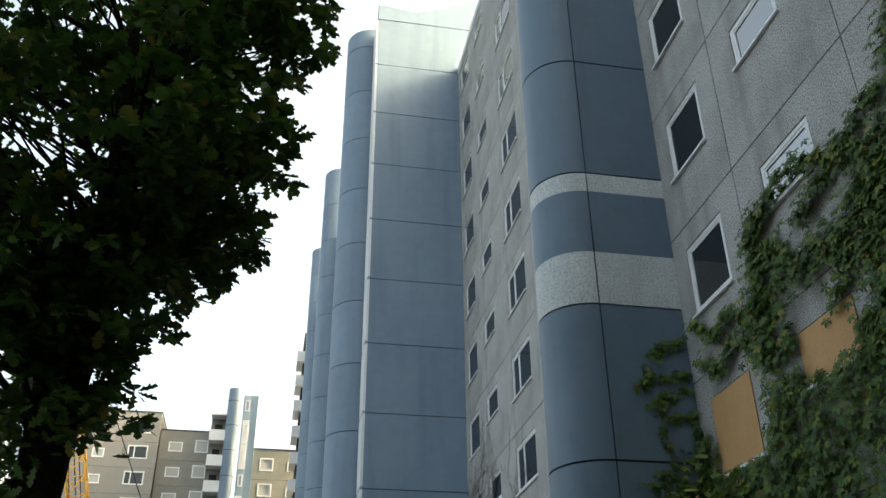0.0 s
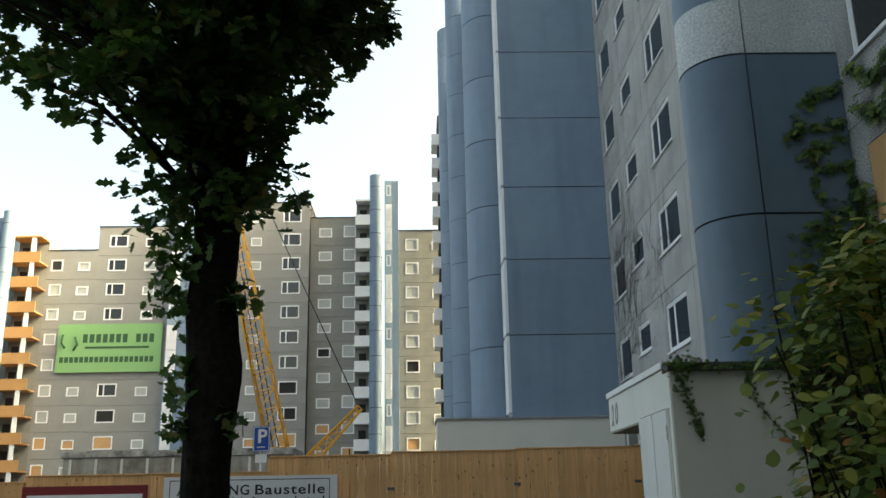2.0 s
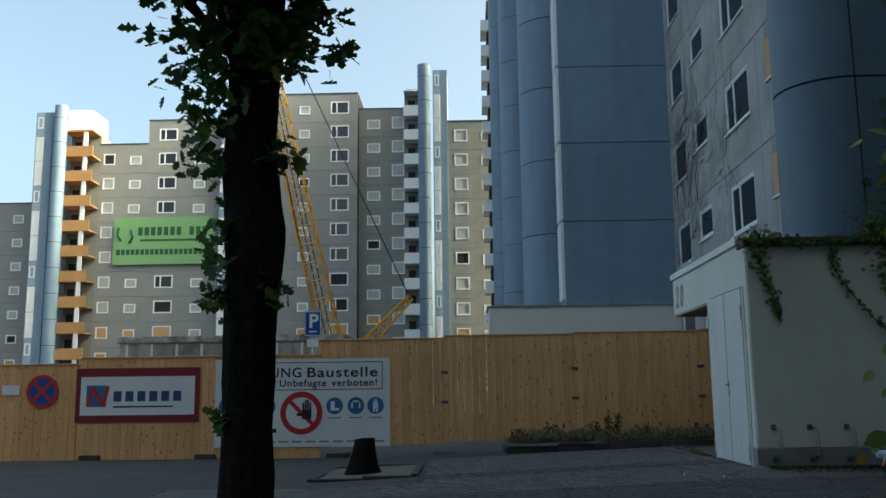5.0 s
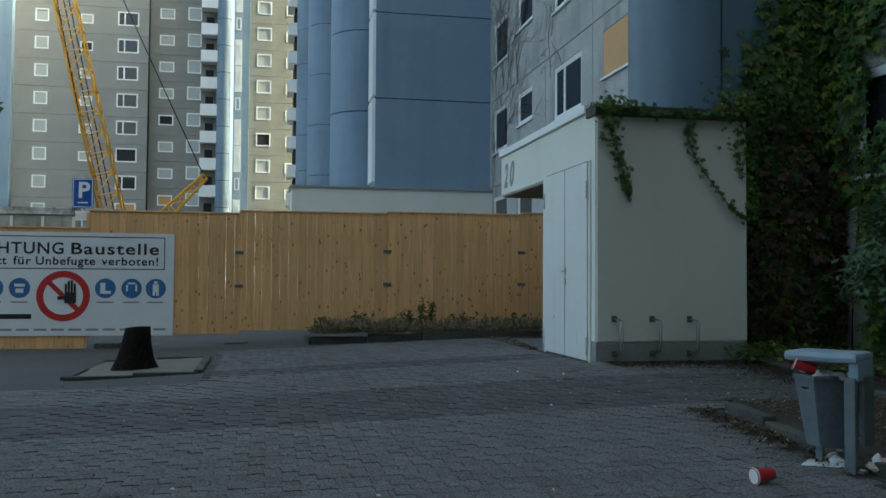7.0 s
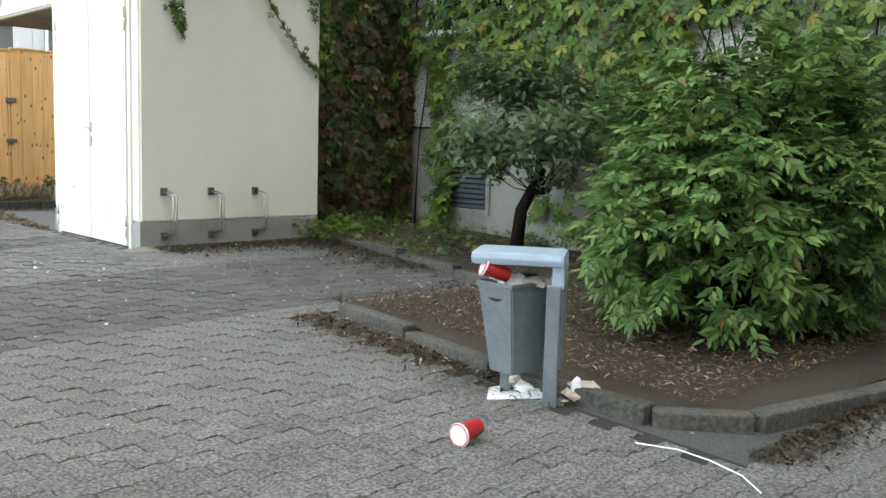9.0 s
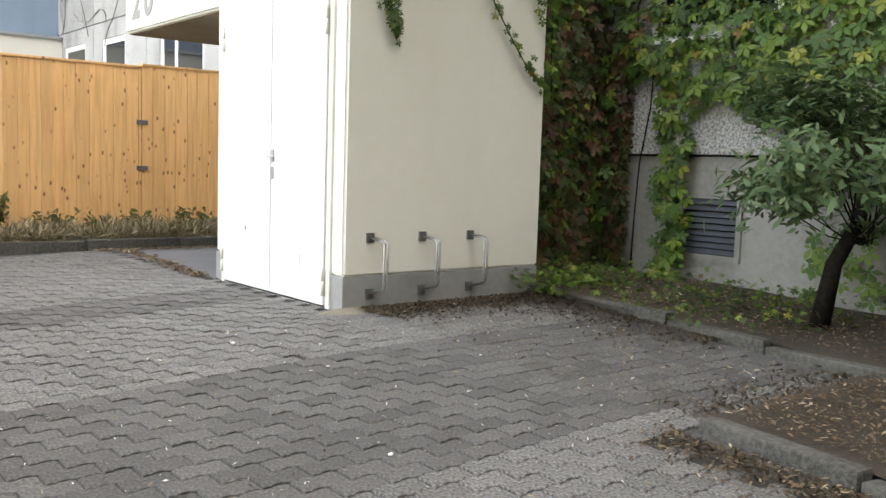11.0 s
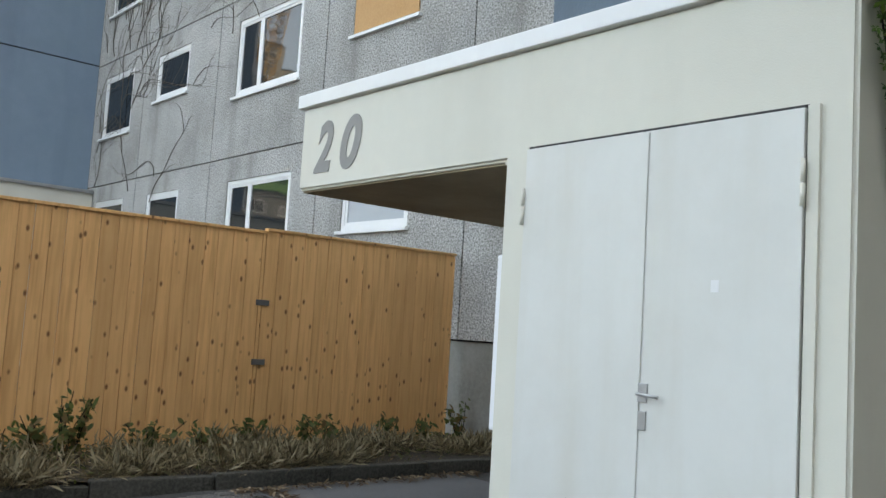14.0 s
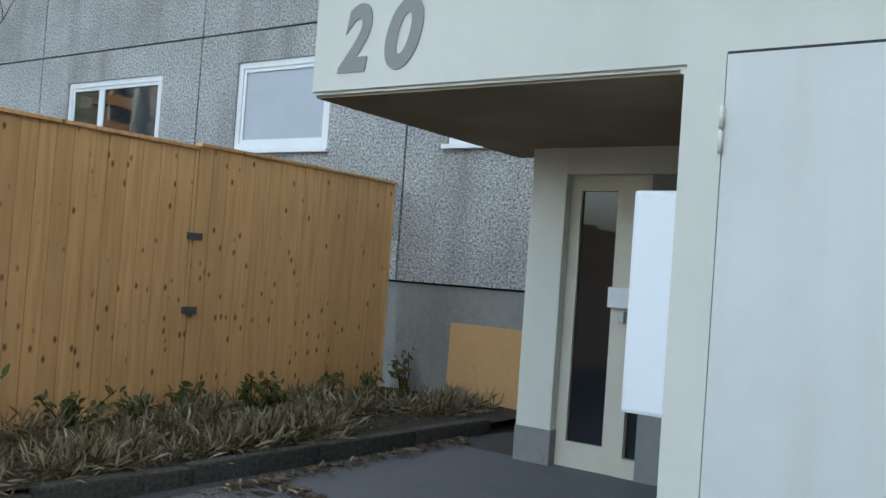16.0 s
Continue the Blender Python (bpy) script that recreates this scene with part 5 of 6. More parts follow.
def creeper_density(y, z):
    """How thickly the creeper covers the near wall: a ragged field with bare patches over boards, a window and the plinth."""
    n = noise.noise(Vector((y * 0.45, z * 0.45, 3.0))) + 0.5 * noise.noise(Vector((y * 1.3, z * 1.3, 9.0)))
    small = noise.noise(Vector((y * 2.3, z * 2.3, 4.0)))
    top = np.interp(y, [7.0, 8.5, 9.2, 10.2, 12.0, 13.2, 14.2], [7.6, 6.6, 6.0, 5.7, 5.5, 5.3, 6.6]) + 0.3 * small
    d = 0.9 + 0.7 * n + 0.5 * small
    if z > top:
        d -= (z - top) * 5
    if 10.9 < y < 11.95 and 5.4 < z < 7.6:
        d = 0.9 + small
    for y0, z0, y1, z1 in BARE:
        if y0 + 0.12 * small < y < y1 + 0.12 * small and z0 + 0.15 * small < z < z1:
            d -= 1.6
    if z < 1.75 + 0.9 * n and 11.9 < y < 13.85 and not 13.08 < y < 13.42 + 0.1 * small:
        d -= 1.6
    if z < 1.5 + 0.9 * n and 10.4 < y <= 11.9:
        d -= 0.75
    if 13.42 < y < 13.9 and z < 2.25:
        d -= 1.6
    if z < 2.1 and y < 9.0:
        d -= 0.3
    return d


def creeper():
    r = np.random.default_rng(21)
    ivy = thing("virginia_creeper", "green creeper covering the concrete wall, withering brown in places", "climbing plant")
    pos, nrm = [], []
    while len(pos) < 14500:
        y, z = r.uniform(3.0, 14.15), r.uniform(0.35, 8.0)
        if r.random() < creeper_density(y, z):
            pos.append((WALL_X - 0.05 - r.random() ** 1.5 * (0.16 + 0.16 * noise.noise(Vector((y * 1.7, z * 1.7, 1.0)))), y, z))
            nrm.append((-1, -0.1, 0.45))
    # strands that climb the wall
    for y0, z0, y1, z1, n, w in ((13.8, 7.95, 11.9, 7.4, 170, 0.08), (13.7, 7.2, 12.0, 7.05, 130, 0.07), (11.24, 8.9, 11.95, 6.7, 420, 0.16), (11.55, 8.0, 9.7, 7.35, 330, 0.15), (9.7, 7.35, 8.4, 7.8, 300, 0.16), (11.2, 8.85, 8.2, 8.6, 330, 0.09), (10.4, 8.3, 7.8, 8.2, 280, 0.1), (9.9, 6.8, 9.1, 7.25, 130, 0.1), (9.4, 5.8, 8.6, 7.6, 300, 0.2), (8.6, 7.6, 7.0, 10.0, 420, 0.2)):
        for k in range(n):
            t = r.random()
            pos.append((WALL_X - 0.05 - r.uniform(0, 0.1), y0 + (y1 - y0) * t + r.normal(0, w), z0 + (z1 - z0) * t + 0.16 * math.sin(9 * t + y0) + r.normal(0, w)))
            nrm.append((-1, -0.1, 0.5))
    for x0, z0, x1, z1, n in ((7.1, 7.95, 6.5, 7.75, 30), (6.5, 7.75, 6.35, 7.2, 24), (6.35, 7.2, 6.1, 6.95, 16), (7.1, 7.35, 6.45, 7.2, 30), (7.1, 7.1, 6.3, 6.75, 34), (6.55, 6.9, 6.5, 6.0, 26), (7.1, 6.55, 6.6, 6.5, 22), (6.9, 3.3, 6.7, 5.4, 900), (6.2, 3.2, 6.5, 4.4, 500), (6.6, 0.6, 6.3, 3.2, 700)):
        for k in range(n):
            t = r.random()
            wide = 0.05 if n < 100 else 0.25
            pos.append((x0 + (x1 - x0) * t + r.normal(0, wide), 14.16 - r.uniform(0, 0.08), z0 + (z1 - z0) * t + r.normal(0, 0.05 if n < 100 else 0.3)))
            nrm.append((-0.2, -1, 0.5))
    pos, nrm = np.array(pos), np.array(nrm)
    pos[:, 0] = np.minimum(pos[:, 0], WALL_X - 0.03)
    ax, ay = hanging_axes(nrm, 0.28, r)
    scatter("leaves", M["ivy_leaf"], (pos, ax, ay, r.uniform(0.11, 0.21, len(pos))), CREEPER, ivy, "", "stuff")
    pos, nrm = [], []
    for k in range(2600):
        if r.random() < 0.62:
            pos.append((r.uniform(5.58, 7.1), 14.17 - r.uniform(0, 0.14), 0.4 + 3.2 * r.random()))
            nrm.append((-0.2, -1, 0.4))
        else:
            pos.append((WALL_X - 0.04 - r.uniform(0, 0.1), 13.9 + r.uniform(-0.08, 0.25), 0.4 + 2.3 * r.random()))
            nrm.append((-1, -0.2, 0.4))
    pos, nrm = np.array(pos), np.array(nrm)
    ax, ay = hanging_axes(nrm, 0.4, r)
    scatter("withered_leaves", M["dry_ivy"], (pos, ax, ay, r.uniform(0.1, 0.18, len(pos))), CREEPER, ivy, "brown and dark withered leaves", "stuff")
    bm = bmesh.new()
    for k in range(60):
        y, z = r.uniform(4, 14), 0.4
        if 10.2 < y < 13.5:
            y -= 3.4
        pts = [(WALL_X - 0.02, y, z)]
        for s in range(int(r.integers(5, 12))):
            y += r.normal(0, 0.15)
            z += r.uniform(0.2, 0.6)
            pts.append((WALL_X - 0.02, min(y, 14.1), z))
        tube(pts, [0.012] + [0.007] * (len(pts) - 1), 4, bm)
    tagged(part("stems", bm, M["bark"], ivy), kind="stuff")
    return ivy


creeper()


def hanging_strand(points, n, seed, spread=0.03):
    r = np.random.default_rng(seed)
    t = thing("creeper_strand", "strand of creeper hanging over the cream wall", "climbing plant", "strands on the store wall")
    pts = [Vector(p) for p in points]
    part("stem", tube(pts, 0.005, 5), M["bark"], t)
    pos = []
    for k in range(n):
        f = r.random() ** 1.3 * (len(pts) - 1)
        i = min(int(f), len(pts) - 2)
        w = spread * (1.9 - 1.5 * f / (len(pts) - 1))
        pos.append(tuple(pts[i].lerp(pts[i + 1], f - i) + Vector((r.normal(0, w), -abs(r.normal(0, 0.03)), r.normal(0, w)))))
    pos = np.array(pos)
    ax, ay = hanging_axes(np.tile((0, -1.0, 0.35), (n, 1)), 0.35, r)
    scatter("leaves", M["ivy_leaf"], (pos, ax, ay, r.uniform(0.04, 0.085, n)), CREEPER, t, "", "stuff")


FY0 = SY0 - 0.03
hanging_strand([(3.72, FY0 - 0.05, 3.3), (3.8, FY0, 3.05), (3.9, FY0, 2.8), (3.98, FY0, 2.5), (4.04, FY0, 2.25)], 170, 31, 0.05)
hanging_strand([(4.72, FY0 - 0.05, 3.25), (4.78, FY0, 2.9), (4.95, FY0, 2.6), (5.15, FY0, 2.35), (5.35, FY0, 2.12), (5.5, FY0, 2.05)], 120, 32, 0.022)
hanging_strand([(3.7, FY0 - 0.05, 3.33), (4.2, FY0 - 0.06, 3.26), (4.8, FY0 - 0.06, 3.24), (5.5, FY0 - 0.06, 3.26)], 240, 33, 0.03)
hanging_strand([(5.35, FY0 - 0.04, 3.35), (5.5, FY0, 3.0), (5.56, FY0, 2.6), (5.58, FY0, 2.0)], 260, 34, 0.09)
hanging_strand([(5.5, 13.9, 3.4), (6.1, 13.95, 3.55), (6.7, 14.0, 3.5)], 340, 35, 0.16)

# bare stems on the far wall
r = np.random.default_rng(41)
bare = bmesh.new()


def tendril(y, z, ang, steps, radius, depth=0):
    """A curling bare stem that forks as it climbs."""
    pts, bend = [(WALL_X - 0.008, y, z)], r.normal(0, 0.12)
    for s in range(steps):
        bend = 0.7 * bend + r.normal(0, 0.17)
        ang = min(max(ang + bend, -0.3), 3.4)
        y, z = y + 0.14 * math.cos(ang), z + 0.14 * math.sin(ang)
        if not 24.0 < y < 32.2:
            break
        pts.append((WALL_X - 0.008, y, z))
        if depth < 2 and r.random() < 0.2:
            tendril(y, z, ang + r.choice((-1, 1)) * r.uniform(0.5, 1.1), int(steps * 0.5), radius * 0.65, depth + 1)
    if len(pts) > 1:
        tube(pts, [radius * (1 - 0.6 * k / len(pts)) for k in range(len(pts))], 4, bare)


for k in range(30):
    tendril(r.uniform(28.6, 32.0), r.uniform(3.5, 9.5), r.uniform(0.7, 2.4), int(r.integers(12, 26)), 0.009)
for k in range(9):
    tendril(r.uniform(24.6, 27.0), r.uniform(6.5, 9.0), r.uniform(0.5, 2.6), int(r.integers(8, 18)), 0.007)
tagged(part("bare_creeper", bare, M["twig"]), "bare brown creeper stems clinging to the concrete wall", "climbing plant", kind="stuff")

# unseen wall added behind the walk to cut sky light from the south
tagged(part("sky_blocker_south", boxes([(-60, -15.4, -0.2, 7.0, -15.0, 24.0)]), M["far_dark"]), "plain dark unseen wall, added to block sky light from behind the walk", "wall", kind="structure")

# ---- beds, kerbs, stump ----
def sheet(name, label, category, outline, z_of, mat, step=0.25, rough=0.03, seed=2, kind="structure", skew=lambda x, y: (x, y)):
    """A patch of ground over a plan rectangle."""
    x0, y0, x1, y1 = outline
    nx, ny = max(2, int((x1 - x0) / step)), max(2, int((y1 - y0) / step))
    bm = bmesh.new()
    g = [[bm.verts.new((x0 + (x1 - x0) * i / nx, y0 + (y1 - y0) * j / ny, z_of(x0 + (x1 - x0) * i / nx, y0 + (y1 - y0) * j / ny) + rough * noise.noise(Vector((x0 + (x1 - x0) * i / nx, y0 + (y1 - y0) * j / ny, seed)) * 2.1))) for i in range(nx + 1)] for j in range(ny + 1)]
    for a, b in zip(g, g[1:]):
        for i in range(nx):
            bm.faces.new((a[i], a[i + 1], b[i + 1], b[i])).smooth = True
    for v in bm.verts:
        v.co.x, v.co.y = skew(v.co.x, v.co.y)
    return tagged(part(name, bm, mat), label, category, kind=kind)


sheet("planting_bed", "dry soil bed with leaf litter under the bush", "bed", (3.72, 7.68, WALL_X + 0.2, 10.5), lambda x, y: ground_z(x, y) + 0.06, M["soil"], skew=lambda x, y: (max(x + (7.2 - x) / 3.5 * (y - 10.5) * 0.1, 3.57 + max(0.0, 8.1 - y)), y))
sheet("planting_bed", "soil bed along the ivy-covered wall", "bed", (5.42, 10.4, WALL_X + 0.2, 14.3), lambda x, y: ground_z(x, y) + 0.07, M["soil"])
sheet("planting_bed", "soil bed before the ivy-covered wall", "bed", (4.2, -6, WALL_X + 0.2, 5.6), lambda x, y: ground_z(x, y) + 0.012, M["soil"], 0.25, 0.008)
sheet("grass_strip", "strip of dry soil below the hoarding", "bed", (0.7, 18.25, WALL_X + 0.2, 20.2), lambda x, y: 0.43 + 0.005 * x, M["soil"], 0.2, skew=lambda x, y: (x, y - (20.2 - y) / 1.95 * max(0.0, -0.15 + 0.095 * (x - 0.7))))
tagged(part("entrance_slab", boxes([(3.62, 15.35, 0.3, 5.7, 17.9, ground_z(5, 16) + 0.012)], 0.006), M["slab"]), "dark grey smooth slab before the entrance", "slab", kind="structure")


def kerb_run(points, height, group):
    """Kerb stones laid end to end along a line."""
    k = 0
    for (xa, ya), (xb, yb) in zip(points, points[1:]):
        d = math.hypot(xb - xa, yb - ya)
        n = max(1, round(d / 0.9))
        ang = math.degrees(math.atan2(yb - ya, xb - xa))
        for i in range(n):
            t = (i + 0.5) / n
            x, y = xa + (xb - xa) * t, ya + (yb - ya) * t
            ln = d / n - 0.012
            bm = boxes([(-ln / 2, -0.05, -0.2, ln / 2, 0.05, height)], 0.012)
            ob = part("kerbstone", bm, M["kerb"], None, "", pose(x, y, ground_z(x, y) + random.uniform(-0.008, 0.008), random.uniform(-2, 2), random.uniform(-0.6, 0.6), ang + random.uniform(-0.8, 0.8)))
            tagged(ob, "low mossy concrete kerbstone edging the bed", "kerb", group)


kerb_run([(3.70, 10.5), (3.48, 8.95)], 0.08, "kerbs round the bush bed")
kerb_run([(3.5, 8.9), (3.55, 8.08), (3.86, 7.76), (4.65, 7.62), (7.1, 7.5)], 0.08, "kerbs round the bush bed")
kerb_run([(3.75, 10.5), (5.35, 10.45)], 0.05, "kerbs round the bush bed")
kerb_run([(5.33, 10.42), (5.45, 12.0), (5.56, 13.34)], 0.08, "kerbs along the ivy bed")
kerb_run([(0.7, 19.4), (0.72, 18.45), (3.4, 18.08), (6.4, 17.92)], 0.12, "kerbs along the hoarding")
for box_pts in ([(-2.25, 14.65), (-0.78, 14.75), (-0.8, 16.9), (-2.2, 16.85), (-2.25, 14.65)],):
    kerb_run(box_pts, 0.035, "edging round the stump")
sheet("planting_bed", "pale dry soil round the tree stump", "bed", (-2.2, 14.7, -0.82, 16.85), lambda x, y: ground_z(x, y) + 0.02, M["pale_soil"], 0.2, 0.015)
st = tube([(-1.62, 15.65, 0.05), (-1.62, 15.65, 0.16), (-1.61, 15.65, 0.3), (-1.6, 15.65, 0.5), (-1.59, 15.65, 0.68)], [0.36, 0.26, 0.2, 0.175, 0.165], 18)
for v in st.verts:
    f = noise.noise(Vector((v.co.x * 5, v.co.y * 5, v.co.z * 1.5)))
    v.co += Vector((v.co.x + 1.61, v.co.y - 15.65, 0)) * 0.35 * f
    if v.co.z > 0.6:
        v.co.z += 0.015 * (v.co.x + 1.6) / 0.2 + 0.03 * f
tagged(part("tree_stump", st, M["bark"]), "dark weathered sawn-off tree stump", "stump")

# ---- litter bin, cups, litter ----
BX, BY, BZ = 3.38, 8.70, ground_z(3.4, 8.7)
litter_bin = thing("litter_bin", "dented grey-blue steel litter bin overflowing with rubbish", "litter bin", m=pose(BX, BY, BZ, 0, 0, -54))
part("lid", boxes([(-0.23, -0.17, 0.635, 0.2, 0.15, 0.695)], 0.026), M["bin_lid"], litter_bin, "pale blue-grey lid")
part("lid_arm", boxes([(0.14, -0.14, 0.53, 0.2, 0.14, 0.66)], 0.02), M["bin_lid"], litter_bin)
part("back_plate", boxes([(0.17, -0.04, 0.14, 0.2, 0.15, 0.57)], 0.008), M["bin"], litter_bin)
part("post", boxes([(0.12, -0.15, -0.02, 0.185, -0.10, 0.555)], 0.008), M["bin"], litter_bin)
part("leg", boxes([(-0.09, -0.03, -0.02, -0.05, 0.0, 0.2)], 0.004), M["bin"], litter_bin)
part("base_plate", boxes([(-0.1, -0.12, -0.01, 0.22, 0.06, 0.012)], 0.004), M["bin"], litter_bin)
turned = pose(-0.02, 0.0, 0, 0, 0, -36)
bucket = bmesh.new()
rings_ = []
for w, d, z in ((0.075, 0.105, 0.12), (0.108, 0.168, 0.53), (0.114, 0.174, 0.532), (0.114, 0.174, 0.552), (0.102, 0.162, 0.552), (0.069, 0.095, 0.135)):
    rings_.append([bucket.verts.new(turned @ Vector(p)) for p in ((-w, -d, z), (w, -d, z), (w, d, z), (-w, d, z))])
bucket.faces.new(rings_[0][::-1]), bucket.faces.new(rings_[-1])
for a, b in zip(rings_, rings_[1:]):
    for k in range(4):
        bucket.faces.new((a[k], a[(k + 1) % 4], b[(k + 1) % 4], b[k]))
bmesh.ops.recalc_face_normals(bucket, faces=bucket.faces[:])
bmesh.ops.bevel(bucket, geom=[e for e in bucket.edges if e.calc_length() > 0.1], offset=0.007, segments=2, affect="EDGES")
part("bucket", bucket, M["bin"], litter_bin, "tapered grey steel bucket")
# The opening is a dark disc on the bucket, its depth painted on.
hole_bm = disc(0, 0, 0.032, 0, 0.006, 20)
bmesh.ops.transform(hole_bm, matrix=turned @ pose(0.0, -0.161, 0.485, 8) @ Matrix.Diagonal((1.5, 1, 0.7, 1)), verts=hole_bm.verts)
part("lock_opening", hole_bm, M["dark"], litter_bin)


def cup(m, label):
    c = thing("paper_cup", label, "cup", "paper cups", m=m)
    bm = bmesh.new()
    prof = [(0.030, 0.0), (0.033, 0.004), (0.044, 0.125), (0.047, 0.13), (0.044, 0.134), (0.041, 0.13), (0.031, 0.01)]
    loops = [[bm.verts.new((q * math.cos(k * math.tau / 20), q * math.sin(k * math.tau / 20), z)) for k in range(20)] for q, z in prof]
    for a, b in zip(loops, loops[1:]):
        for k in range(20):
            bm.faces.new((a[k], a[(k + 1) % 20], b[(k + 1) % 20], b[k])).smooth = True
    bm.faces.new(loops[0][::-1]), bm.faces.new(loops[-1])
    part("cup", bm, M["cup_red"], c)
    part("rim", ring(0, 0, 0.04, 0.049, 0, 0.008, 20), M["sheet_white"], c, "white rim", pose(0, 0, 0.13, 90))
    part("lid", prism([(0.043 * math.cos(k * math.tau / 20), 0.043 * math.sin(k * math.tau / 20)) for k in range(20)], 0.126, 0.131), M["sheet_white"], c, "white plastic lid")
    part("emblem", boxes([(-0.016, -0.0415, 0.05, 0.016, -0.0375, 0.085)]), M["sheet_white"], c)


cup(Matrix.Translation((2.8, 8.4, ground_z(2.8, 8.4) + 0.058)) @ Vector((-0.9, -0.12, -0.06)).to_track_quat("Z", "Y").to_matrix().to_4x4(), "red paper cup with white lid lying on the pavement")
cup(pose(BX, BY, BZ, 0, 0, -54) @ Matrix.Translation((-0.06, -0.09, 0.58)) @ Vector((-0.86, -0.35, 0.36)).to_track_quat("Z", "Y").to_matrix().to_4x4(), "red paper cup with white lid stuck in the litter bin")


def crumple(name, label, cx, cy, cz, size, mat, seed):
    bm = bmesh.new()
    bmesh.ops.create_icosphere(bm, subdivisions=2, radius=size)
    for v in bm.verts:
        n = noise.noise(v.co * (3.0 / size) * 0.35 + Vector((seed, 0, 0)))
        v.co *= 1 + 0.55 * n
        v.co.z *= 0.6
    ob = part(name, bm, mat, None, "", pose(cx, cy, cz, 0, 0, seed * 40))
    return tagged(ob, label, "litter")


for i, (dx, dy, s, mat) in enumerate(((-0.02, 0.0, 0.06, "sheet_white"), (0.06, -0.03, 0.055, "litter_paper"), (0.11, 0.02, 0.05, "litter_paper"), (0.02, 0.05, 0.06, "dark"), (-0.08, 0.04, 0.05, "sheet_white"))):
    p = pose(BX, BY, BZ, 0, 0, -54) @ Vector((dx, dy, 0.545))
    crumple("crumpled_paper", "crumpled paper rubbish in the litter bin", p.x, p.y, p.z, s, M[mat], i + 1)
for i, (dx, dy, s, mat) in enumerate(((0.02, 0.02, 0.045, "sheet_white"), (0.3, 0.0, 0.09, "litter_paper"), (-0.02, 0.14, 0.07, "litter_paper"))):
    p = pose(BX, BY, BZ, 0, 0, -54) @ Vector((dx, dy, 0.035))
    crumple("crumpled_paper", "torn newspaper lying under the litter bin", p.x, p.y, p.z, s, M[mat], i + 11)
for i, (x, y) in enumerate(((2.35, 11.0), (3.0, 12.6), (0.6, 8.6), (-0.5, 9.0), (2.6, 12.9))):
    crumple("paper_scrap", "small white paper scrap on the pavement", x, y, ground_z(x, y) + 0.016, 0.012, M["sheet_white"], i + 21)
cord = [(x, y, ground_z(x, y) + 0.021) for x, y in ((3.25, 7.95), (3.33, 7.8), (3.33, 7.66), (3.29, 7.5), (3.2, 7.38))]
flat_sheet = prism([(-0.13, -0.16), (0.12, -0.1), (0.16, 0.06), (-0.02, 0.12), (-0.15, 0.02)], 0.0, 0.004)
tagged(part("newspaper", flat_sheet, M["sheet_white"], None, "", pose(BX, BY, BZ + 0.018, 2, -2, -54)), "crumpled newspaper sheet under the litter bin", "newspaper")
p = pose(BX, BY, BZ, 0, 0, -54) @ Vector((0.27, -0.04, 0.06))
bag = crumple("plastic_bag", "pale plastic bag beside the bin post", p.x, p.y, p.z, 0.075, M["sheet_white"], 7)
bag.scale = (0.45, 0.45, 1.3)
tagged(part("white_cord", tube(cord, 0.003, 6), M["sheet_white"]), "thin white cord lying on the pavement", "cord")


# drift of sand swept against the door's corner
drift = bmesh.new()
crest = drift.verts.new((3.68, 13.37, ground_z(3.68, 13.37) + 0.04))
rim = [drift.verts.new((3.7 + rr * 1.5 * math.cos(k * math.tau / 22), 13.34 + rr * 0.75 * math.sin(k * math.tau / 22), ground_z(3.7, 13.3) + 0.012)) for k, rr in ((k, 0.17 + 0.07 * noise.noise(Vector((k * 0.7, 2.0, 0)))) for k in range(22))]
for k in range(22):
    drift.faces.new((crest, rim[k], rim[(k + 1) % 22])).smooth = True
tagged(part("sand_drift", drift, M["sand"]), "pale sand swept against the store's door corner", "sand", kind="stuff")


# fallen leaves, dry grass, weeds
def litter_field(name, label, n, place, size, mat, shape, seed, tilt=0.25):
    r = np.random.default_rng(seed)
    pos = np.array([place(r) for _ in range(n)])
    ax, ay = axes_about(np.tile((0, 0, 1.0), (n, 1)), tilt, r)
    ob = scatter(name, mat, (pos, ax, ay, r.uniform(size[0], size[1], n)), shape)
    return tagged(ob, label, "leaves", kind="stuff")


def in_bed(r):
    x, y = (r.uniform(3.75, 6.9), r.uniform(7.95, 10.45)) if r.random() < 0.75 else (r.uniform(5.5, 7.0), r.uniform(10.5, 14.0))
    return x, y, ground_z(x, y) + 0.085 + r.uniform(0, 0.02)


def by_kerb(r):
    u = r.random()
    if u < 0.4:
        x, y = 3.55 - abs(r.normal(0, 0.22)), r.uniform(8.4, 10.6)
    elif u < 0.75:
        x, y = r.uniform(3.7, 5.4), r.uniform(10.5, 13.35)
    elif u < 0.88:
        x, y = r.uniform(3.7, 5.5), 13.36 - abs(r.normal(0, 0.12))
    else:
        x, y = r.uniform(-3, 3.5), r.uniform(4, 14)
    return x, y, ground_z(x, y) + 0.026 + r.uniform(0, 0.012)


def by_hoarding(r):
    if r.random() < 0.5:
        t = r.random()
        x, y = 3.55 + 0.15 * t + r.normal(0, 0.05), 15.4 + 2.4 * t
    else:
        x = r.uniform(3.4, 5.9)
        y = 17.86 - abs(r.normal(0, 0.1))
    return x, y, ground_z(x, y) + 0.026 + r.uniform(0, 0.012)


litter_field("fallen_leaves", "brown fallen leaves covering the soil bed", 15000, in_bed, (0.015, 0.048), M["litter"], LANCE, 61)
